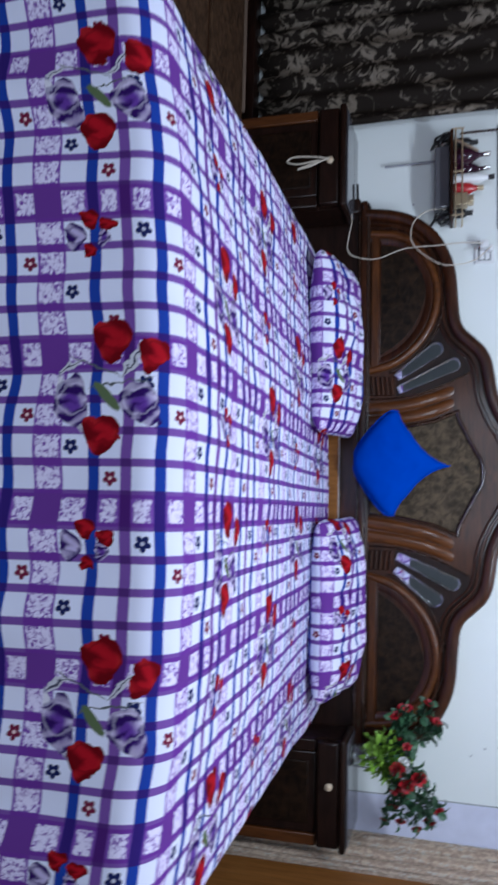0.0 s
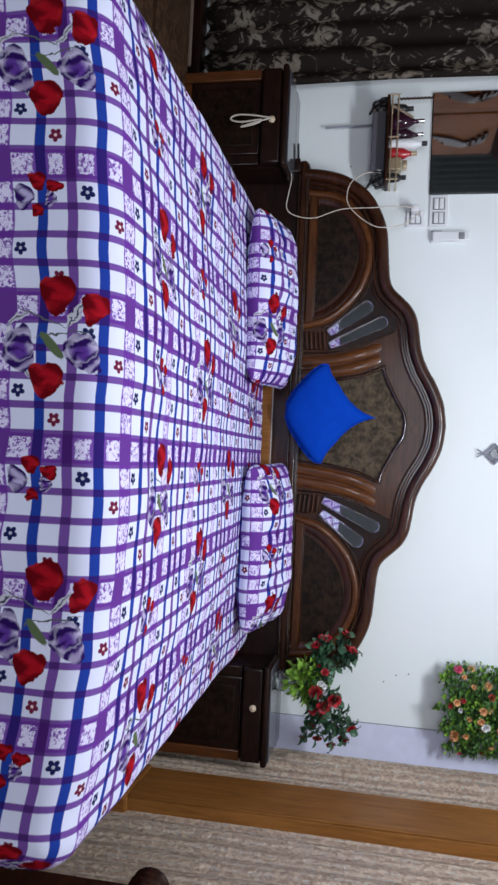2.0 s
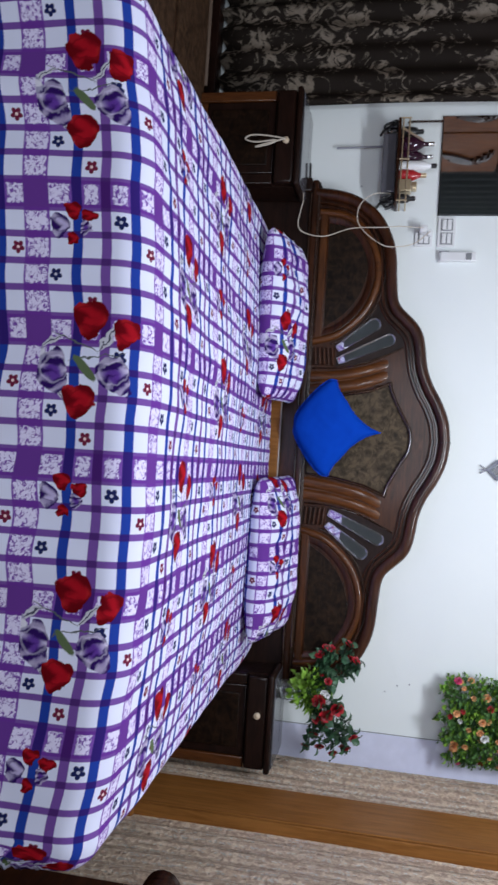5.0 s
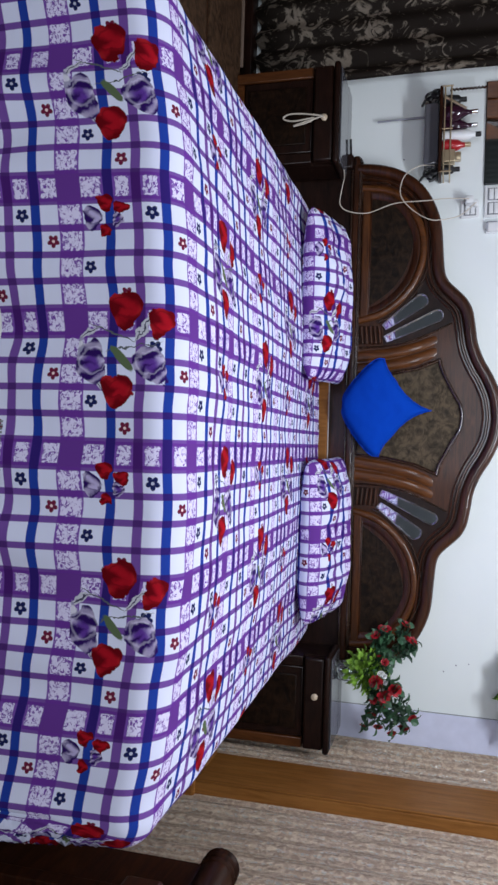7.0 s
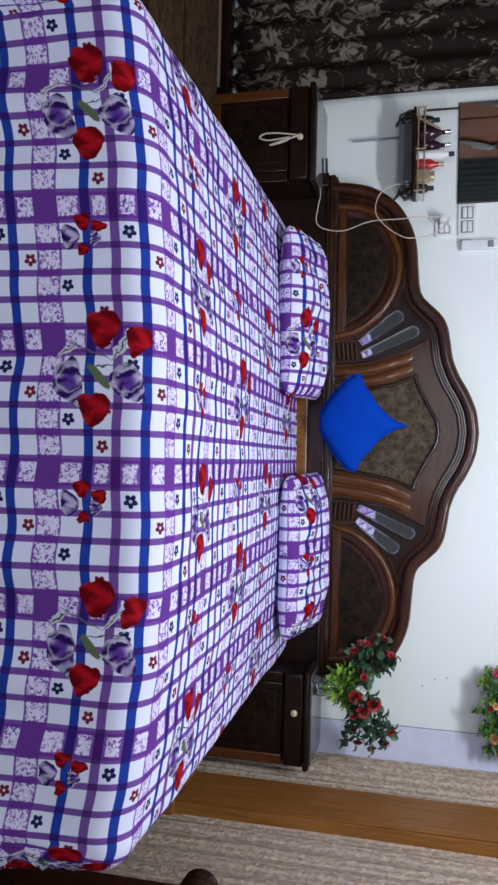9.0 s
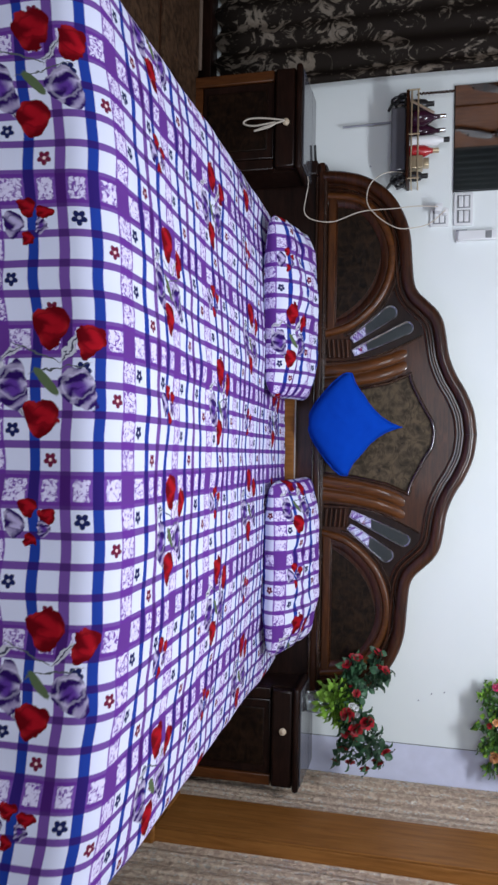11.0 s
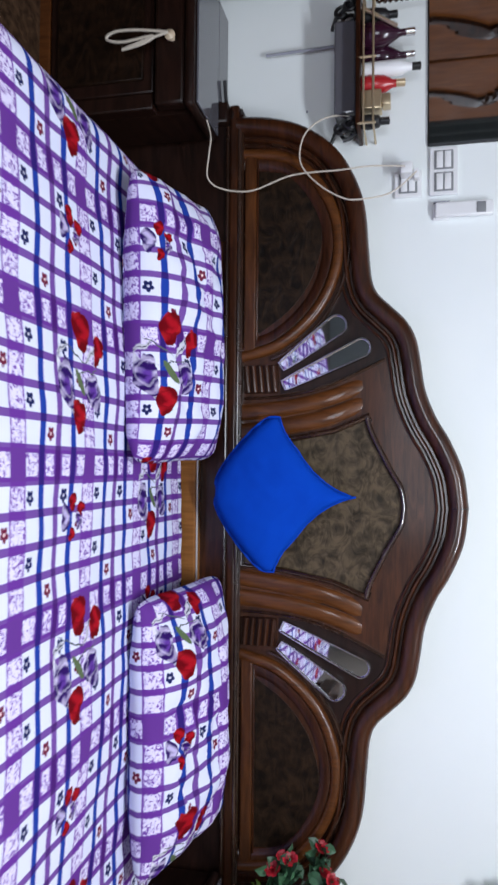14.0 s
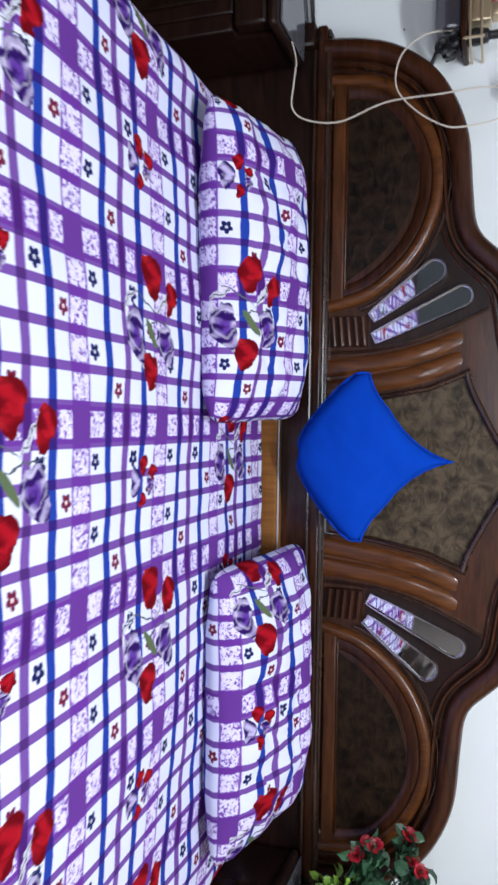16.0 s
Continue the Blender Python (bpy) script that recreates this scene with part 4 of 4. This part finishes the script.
def bloom_into(bm, p, d, r, rnd):
    """A cupped flower of overlapping petals."""
    d = d.normalized()
    a = d.cross(Vector((0.3, 0.1, 0.9))).normalized()
    b = d.cross(a)
    for ring, (n, tilt, s) in enumerate(((7, 1.15, 1.0), (6, 0.75, 0.85), (5, 0.35, 0.62))):
        for k in range(n):
            t = 2 * math.pi * (k + 0.5 * ring) / n + rnd.uniform(-0.2, 0.2)
            o = (a * math.cos(t) + b * math.sin(t))
            tip = (o * math.sin(tilt) + d * math.cos(tilt)) * r * s
            w = o.cross(d) * r * 0.42 * s
            base = p + d * r * 0.05
            mid = p + tip * 0.6 + d * r * 0.06
            v = [bm.verts.new(q) for q in (base, mid - w, p + tip - w * 0.5, p + tip + w * 0.5, mid + w)]
            bm.faces.new((v[0], v[1], v[4]))
            bm.faces.new((v[1], v[2], v[3], v[4]))


def leafy(name, c, rough=0.5):
    n = Nodes(name, rough)
    g = n.tree.nodes.new("ShaderNodeNewGeometry")
    n.colour(n.mix(g.outputs["Random Per Island"], tuple(x * 0.55 for x in c), tuple(min(1, x * 1.5) for x in c)))
    n.bsdf.inputs["Subsurface Weight"].default_value = 0.0
    return n.mat


M_LEAF, M_LIME = leafy("dark_silk_leaf", (0.030, 0.085, 0.040)), leafy("lime_leaf", (0.20, 0.38, 0.045))
M_LEAF2 = leafy("green_leaf", (0.085, 0.19, 0.055))
M_ROSE, M_APR, M_PINK, M_PALE = leafy("red_silk_petal", (0.38, 0.012, 0.022)), leafy("apricot_petal", (0.74, 0.33, 0.14)), leafy("pink_petal", (0.62, 0.05, 0.16)), leafy("white_petal", (0.7, 0.72, 0.68))

ZN = 0.717
jar = thing("vase", "glass jar of red silk roses on the nightstand", "vase")
jx, jy = 1.045, -0.13
prof = [(0.034, 0.0), (0.040, 0.006), (0.041, 0.06), (0.036, 0.075), (0.039, 0.085), (0.0365, 0.085), (0.0335, 0.075), (0.038, 0.058), (0.037, 0.010), (0.0, 0.008)]
bm = bmesh.new()
rings = [[bm.verts.new((jx + r * math.cos(2 * math.pi * i / 24), jy + r * math.sin(2 * math.pi * i / 24), ZN + 0.0005 + z)) for i in range(24)] for r, z in prof[:-1]]
for p, q in zip(rings, rings[1:]):
    for i in range(24):
        bm.faces.new((p[i], p[(i + 1) % 24], q[(i + 1) % 24], q[i]))
bm.faces.new(rings[0])
bm.faces.new(rings[-1])
jb = part("jar", bm, M_GLASS, jar, "clear glass jar")
rnd = random.Random(4)
stems, dark, lime = (bmesh.new() for _ in range(3))
neck = Vector((jx, jy, ZN + 0.06))
heads = []
for k in range(15):
    s = -1 if k % 2 else 1
    reach = rnd.uniform(0.05, 0.21)
    heads.append(Vector((jx + s * reach + 0.0, jy + rnd.uniform(-0.10, 0.05), ZN + 0.16 + rnd.uniform(-0.04, 0.16) * (1.0 if reach < 0.15 else 0.9))))
heads += [Vector((jx + 0.05, jy - 0.10, ZN + 0.20)), Vector((jx + 0.02, jy - 0.11, ZN + 0.24)), Vector((jx + 0.0, jy - 0.10, ZN + 0.17)), Vector((jx + 0.20, jy - 0.02, ZN + 0.12)), Vector((jx - 0.15, jy - 0.03, ZN + 0.30))]
for i, h in enumerate(heads):
    mid = neck.lerp(h, 0.55) + Vector((0, 0, 0.05))
    line = smooth_line([neck, mid, h], 5)
    tube(line, 0.0018, 5, stems)
    big = 14 < i < 18
    one = bmesh.new()
    bloom_into(one, h, (h - mid) + Vector((0, -0.05, 0)), 0.030 if big else rnd.uniform(0.016, 0.022), rnd)
    part("rose", one, M_ROSE, jar, "red silk rose", 0)
    for q in line[3:]:
        for _ in range(3):
            leaf_into(dark, q + Vector((rnd.uniform(-.015, .015), rnd.uniform(-.015, .015), rnd.uniform(-.01, .01))), Vector((rnd.uniform(-1, 1), rnd.uniform(-1, 0.5), rnd.uniform(-0.6, 1))), rnd.uniform(0.028, 0.046), 0.8)
for k in range(330):
    d = Vector((rnd.gauss(0, 0.55), rnd.uniform(-1, 0.4), rnd.gauss(0.1, 0.6))).normalized()
    c = Vector((jx - 0.02, jy - 0.03, ZN + 0.125)) + d * rnd.uniform(0.02, 0.082)
    leaf_into(lime, c, d, rnd.uniform(0.020, 0.032), 0.75)
for k in range(7):
    white = bmesh.new()
    bloom_into(white, Vector((jx + rnd.uniform(-0.06, 0.04), jy - 0.10, ZN + rnd.uniform(0.15, 0.22))), Vector((0, -1, 0.3)), 0.012, rnd)
    part("small_flower", white, M_PALE, jar, "small white flower", 0)
part("stem_bunch", stems, M_LEAF, jar)["kind"] = "stuff"
part("dark_leaves", dark, M_LEAF, jar, "dark green silk leaves", 0)
part("lime_leaves", lime, M_LIME, jar, "lime green leaves", 0)

# hanging bunch on the wall
bunch = thing("wall_flower_arrangement", "artificial apricot and red flowers hung on the white wall", "artificial flowers")
rnd = random.Random(9)
g1, g2, st = (bmesh.new() for _ in range(3))
box(st, 1.05, 1.22, 0.0, 0.053, 1.42, 1.95, bevel=0.01)


def on_bunch():
    while True:
        x, z = rnd.uniform(0.955, 1.295), rnd.uniform(1.345, 2.0)
        lo = 1.345 + 0.045 * abs(math.sin(x * 37)) + (0.03 if x > 1.22 else 0)
        if z > lo:
            k = 1 - ((x - 1.13) / 0.18) ** 2
            return Vector((x, 0.02 - 0.075 * max(0.1, k) ** 0.5 * rnd.uniform(0.55, 1.0), z)), Vector(((x - 1.13) * 5, -1, rnd.uniform(-0.5, 0.3)))


for k in range(3200):
    p, d = on_bunch()
    d2 = d.normalized() + Vector((rnd.uniform(-1, 1), rnd.uniform(-0.6, 0.2), rnd.uniform(-1, 1)))
    leaf_into(g1 if k % 3 else g2, p + Vector((0, 0.012, 0)), d2, rnd.uniform(0.018, 0.035), 0.75)
for k in range(84):
    p, d = on_bunch()
    one = bmesh.new()
    bloom_into(one, p + Vector((0, -0.008, 0)), d, rnd.uniform(0.011, 0.020), rnd)
    nm, mt = (("apricot", M_APR), ("apricot", M_APR), ("red", M_ROSE), ("apricot", M_APR), ("apricot", M_APR), ("pink", M_PINK), ("apricot", M_APR), ("white", M_PALE), ("apricot", M_APR))[k % 9]
    part("flower", one, mt, bunch, nm + " artificial flower", 0)
part("foam_base", st, M_LEAF, bunch)
part("leaves", g1, M_LEAF2, bunch, "green leaves", 0)["kind"] = "stuff"
part("bright_leaves", g2, M_LIME, bunch, "bright green leaves", 0)["kind"] = "stuff"


# ---- wall fittings ----
W = BACK
mir = thing("wall_mirror", "rectangular wall mirror reflecting the wardrobe", "mirror")
part("glass", boxed(-1.393, -0.972, W - 0.012, W - 0.004, 1.247, 1.98), M_MIRROR, mir, smooth=0)
part("backing", boxed(-1.397, -0.968, W - 0.004, W - 0.0005, 1.243, 1.984), M_BLACK, mir)

shelf = thing("wall_shelf", "small brass-railed wall shelf with a dark underside", "shelf")
part("tray", boxed(-1.335, -0.985, -0.085, W - 0.001, 1.060, 1.072, bevel=0.003), M_DARK, shelf)
part("under_box", boxed(-1.285, -1.035, -0.045, W - 0.001, 1.000, 1.058, bevel=0.006), M_TOP, shelf, "dark grey under-shelf box")
for zz in (1.080, 1.105):
    part("rail", tube([(-1.332, W - 0.004, zz), (-1.332, -0.082, zz), (-0.988, -0.082, zz), (-0.988, W - 0.004, zz)], 0.0032, 6), M_GOLD, shelf, "brass wire rail")
for xx in (-1.332, -1.16, -0.988):
    part("rail_post", tube([(xx, -0.082, 1.065), (xx, -0.082, 1.112)], 0.0032, 6), M_GOLD, shelf)
for xx in (-1.318, -1.002):
    scroll = bmesh.new()
    for q, (rr, yy) in enumerate(((0.030, -0.02), (0.022, 0.02), (0.018, -0.05))):
        pts = [(xx + rr * (1 - a / 9) * math.cos(a + q), yy, 1.022 + 0.012 * q + rr * 1.4 * (1 - a / 9) * math.sin(a + q)) for a in np.linspace(0, 7.5, 20)]
        tube(pts, 0.0055, 6, scroll)
    tube([(xx, W - 0.004, 0.985), (xx, 0.0, 1.0), (xx, -0.07, 1.055)], 0.006, 6, scroll)
    part("scroll_bracket", scroll, M_BLACK, shelf, "black scrolled iron bracket")
tagged(part("twisted_rod", tube([(-1.352 + 0.003 * math.cos(a * 3), 0.0 + 0.003 * math.sin(a * 3), 1.10 + 0.007 * a) for a in np.linspace(0, 20, 60)], 0.004, 6), M_DARK), "dark twisted metal rod at the shelf end", "rod")
M_WINE, M_REDPL = plain("wine_glass_bottle", (0.030, 0.006, 0.018), 0.12), plain("red_lacquer", (0.42, 0.02, 0.025), 0.25)


def bottle(x, y, prof, mat, capmat, label, z=1.0725):
    b = thing("bottle", label, "bottle", "", (x, y, z))
    part("body", turned(prof, 16), mat, b)
    h = prof[-1][1]
    part("cap", turned([(0.0, h), (0.010, h), (0.010, h + 0.022), (0.0, h + 0.024)], 12), capmat, b)


bulb = [(0.0, 0.0), (0.026, 0.0), (0.034, 0.02), (0.034, 0.055), (0.018, 0.085), (0.009, 0.10), (0.009, 0.115)]
slim = [(0.0, 0.0), (0.020, 0.0), (0.021, 0.02), (0.021, 0.10), (0.012, 0.118), (0.010, 0.13)]
bottle(-1.240, -0.035, bulb, M_WINE, M_CHROME, "round dark wine-coloured perfume bottle with chrome cap")
bottle(-1.205, 0.012, bulb, M_WINE, M_CHROME, "round dark wine-coloured perfume bottle with chrome cap")
bottle(-1.150, -0.03, slim, M_WHITE, M_BLACK, "slim white bottle with a black cap")
bottle(-1.110, -0.03, [(0.0, 0.0), (0.022, 0.0), (0.026, 0.02), (0.022, 0.06), (0.011, 0.08), (0.010, 0.09)], M_REDPL, M_GOLD, "small red bottle with a golden cap")
bx = tagged(part("gift_box", boxed(-1.085, -1.035, -0.06, -0.01, 1.0725, 1.125, bevel=0.003), M_GOLD), "small golden box on the wall shelf", "box")
part("lid", boxed(-1.075, -1.045, -0.055, -0.015, 1.126, 1.148, bevel=0.003), M_GOLD, bx)
bottle(-1.012, -0.03, [(0.0, 0.0), (0.018, 0.0), (0.020, 0.02), (0.016, 0.045), (0.010, 0.05)], M_BLACK, M_BLACK, "small black jar on the wall shelf")
bottle(-1.300, -0.02, [(0.0, 0.0), (0.020, 0.0), (0.022, 0.03), (0.018, 0.06), (0.010, 0.07)], M_BLACK, M_BLACK, "small black jar on the wall shelf")
tagged(part("stick", tube([(-1.295, -0.075, 1.075), (-1.245, -0.06, 1.165)], 0.005, 8), M_GOLD), "pale wooden stick leaning on the shelf rail", "stick")
tagged(part("hanging_rod", tube([(-1.262, 0.035, 1.0), (-1.258, 0.038, 0.80)], 0.0045, 8), M_GREY), "thin grey rod hanging below the shelf", "rod")


def plate(x0, x1, z0, z1, n, label):
    p = thing("switch_plate", label, "switch plate")
    part("plate", boxed(x0, x1, W - 0.010, W - 0.0005, z0, z1, bevel=0.003), M_WHITE, p)
    step = (x1 - x0 - 0.012) / n
    for k in range(n):
        a = x0 + 0.006 + step * k
        f = part("frame", boxed(a + 0.004, a + step - 0.004, W - 0.0125, W - 0.0098, z0 + 0.012, z1 - 0.012, bevel=0.001), M_INK, p, "grey inner frame")
        for q in range(2):
            zz = z0 + 0.016 + q * (z1 - z0 - 0.032) / 2
            part("rocker", boxed(a + 0.008, a + step - 0.008, W - 0.016, W - 0.0123, zz + 0.002, zz + (z1 - z0 - 0.032) / 2 - 0.002, bevel=0.001), M_WHITE, f)
    return p


plate(-0.962, -0.832, 1.248, 1.322, 2, "white double switch plate on the wall")
plate(-0.905, -0.832, 1.155, 1.228, 1, "white socket plate with a plugged charger")
plug = tagged(part("charger", boxed(-0.912, -0.880, W - 0.060, W - 0.011, 1.172, 1.205, bevel=0.005), M_WHITE), "white phone charger plugged into the socket", "charger")
tagged(part("wire_end", boxed(-0.898, -0.872, W - 0.045, W - 0.0115, 1.206, 1.222, bevel=0.004), M_WHITE), "white plug in the socket", "plug")
rem = thing("remote_control", "white remote control in a wall holder", "remote control")
part("holder", boxed(-0.812, -0.765, W - 0.008, W - 0.0005, 1.256, 1.300, bevel=0.003), M_WHITE, rem)
part("body", boxed(-0.809, -0.768, W - 0.026, W - 0.0085, 1.262, 1.412, bevel=0.006), M_WHITE, rem)
part("screen", boxed(-0.803, -0.774, W - 0.0275, W - 0.0255, 1.368, 1.392, bevel=0.001), M_INK, rem, "grey display")
# grey strip modelled in place of the shade along the remote's left edge
part("shade_edge", boxed(-0.812, -0.8085, W - 0.020, W - 0.0085, 1.258, 1.300), M_GREY, rem)

# cables
def cable(points, r, label, mat=M_CREAM):
    return tagged(part("cable", tube(smooth_line(points, 10), r, 8), mat, smooth=80), label, "cable")


cable([(-0.892, -0.02, 1.185), (-0.893, -0.035, 1.10), (-0.886, -0.042, 1.02), (-0.880, -0.045, 0.89), (-0.845, -0.048, 0.78), (-0.852, -0.06, 0.70), (-0.875, -0.085, 0.668), (-0.93, -0.10, 0.675), (-0.965, -0.13, 0.688), (-0.975, -0.20, 0.697)], 0.0022, "cream charging cable running from the socket over the headboard")
cable([(-0.880, -0.01, 1.214), (-0.825, -0.02, 1.15), (-0.805, -0.04, 1.07), (-0.812, -0.045, 1.02), (-0.856, -0.045, 0.955), (-0.914, -0.045, 0.912), (-0.985, -0.045, 0.922), (-1.025, -0.045, 0.972), (-1.035, -0.03, 1.03), (-1.02, -0.03, 1.062)], 0.0022, "cream cable hanging in a loop by the wall shelf")
tagged(part("cord_loop", tube(smooth_line([(-1.160, -0.292, 0.622), (-1.174, -0.292, 0.544), (-1.176, -0.292, 0.484), (-1.160, -0.292, 0.462), (-1.148, -0.292, 0.504), (-1.155, -0.292, 0.584), (-1.138, -0.293, 0.559), (-1.128, -0.293, 0.504), (-1.14, -0.293, 0.544), (-1.16, -0.292, 0.622)], 8), 0.0034, 8), M_CREAM, smooth=80), "cream cord loop hanging on the nightstand knob", "cord")
mount = thing("pen_holder", "black pen lying on the nightstand top", "pen")
part("barrel", tube([(-1.17, -0.02, 0.6955), (-1.12, 0.0, 0.6955), (-1.085, 0.03, 0.70)], 0.005, 8), M_BLACK, mount)

# chart on the wall
ch = thing("wall_chart", "white framed wall chart with small unreadable print", "chart")
part("sheet", boxed(0.392, 0.655, W - 0.006, W - 0.0005, 1.590, 1.684, bevel=0.001), M_PAPER, ch)
bm = bmesh.new()
for a, b, c, d in ((0.390, 0.657, 1.588, 1.5915), (0.390, 0.657, 1.6825, 1.686), (0.390, 0.3935, 1.5916, 1.6824), (0.6535, 0.657, 1.5916, 1.6824)):
    box(bm, a, b, W - 0.009, W - 0.0005, c, d)
part("frame", bm, M_INK, ch, "thin dark frame")
bm = bmesh.new()
for k in range(8):
    box(bm, 0.440 + k * 0.021, 0.453 + k * 0.021, W - 0.0072, W - 0.0055, 1.626, 1.654)
part("print_column", bm, M_INKG, ch, "olive printed column")
bm = bmesh.new()
for k in range(8):
    box(bm, 0.441 + k * 0.021, 0.449 + k * 0.021, W - 0.0072, W - 0.0055, 1.611, 1.618)
    box(bm, 0.443 + k * 0.021, 0.451 + k * 0.021, W - 0.0072, W - 0.0055, 1.660, 1.665)
box(bm, 0.440, 0.455, W - 0.0076, W - 0.0073, 1.632, 1.648)
part("print_bars", bm, M_INK, ch, "small grey print")
hk = thing("wall_hook", "small white switch box with a wire below the chart", "switch box")
part("box", boxed(0.692, 0.728, W - 0.022, W - 0.0005, 1.606, 1.665, bevel=0.004), M_WHITE, hk)
part("face", boxed(0.698, 0.722, W - 0.0235, W - 0.0215, 1.613, 1.628, bevel=0.001), M_INK, hk)
part("wire", tube(smooth_line([(0.710, W - 0.008, 1.662), (0.705, W - 0.008, 1.682), (0.680, W - 0.008, 1.684), (0.658, W - 0.008, 1.668)], 6), 0.0022, 6), M_GREY, hk)

# hanging diamond ornament
orn = thing("hanging_ornament", "grey knotted hanging ornament of linked diamonds with mirrors", "ornament")
for k in range(4):
    zc, r = 1.545 + k * 0.105, 0.040
    bm = bmesh.new()
    for rr in (r, r * 0.78):
        tube([(0.100 + rr, W - 0.012, zc), (0.100, W - 0.012, zc + rr), (0.100 - rr, W - 0.012, zc), (0.100, W - 0.012, zc - rr)], 0.0055, 8, bm, closed=True)
    dm = part("diamond", bm, M_GREY, orn, "grey cord diamond")
    part("mirror_chip", prism([(0.100 + r * 0.5, zc), (0.100, zc + r * 0.5), (0.100 - r * 0.5, zc), (0.100, zc - r * 0.5)], W - 0.010, W - 0.004), M_TOP, dm, "small dark mirror chip", 20)
    part("link", tube([(0.100, W - 0.012, zc + r), (0.100, W - 0.012, zc + 0.065)], 0.006, 8), M_GREY, orn)
for dx in (-0.018, 0.0, 0.016):
    part("tassel", tube([(0.100, W - 0.010, 1.505), (0.100 + dx, W - 0.010, 1.475)], 0.0025, 6), M_GREY, orn)

# small marks on the paint
for x, z in ((-1.095, 0.915), (1.02, 1.24), (1.03, 1.19), (1.06, 1.14), (-0.86, 1.30)):
    tagged(part("nail", turned([(0.0, 0.0), (0.003, 0.0), (0.0025, 0.004), (0.0, 0.005)], 10, m=Matrix.Translation((x, W - 0.0003, z)) @ pose(0, 0, 0, 90, 0, 0)), M_GREY), "small metal nail in the white wall", "nail", "nails in the wall")
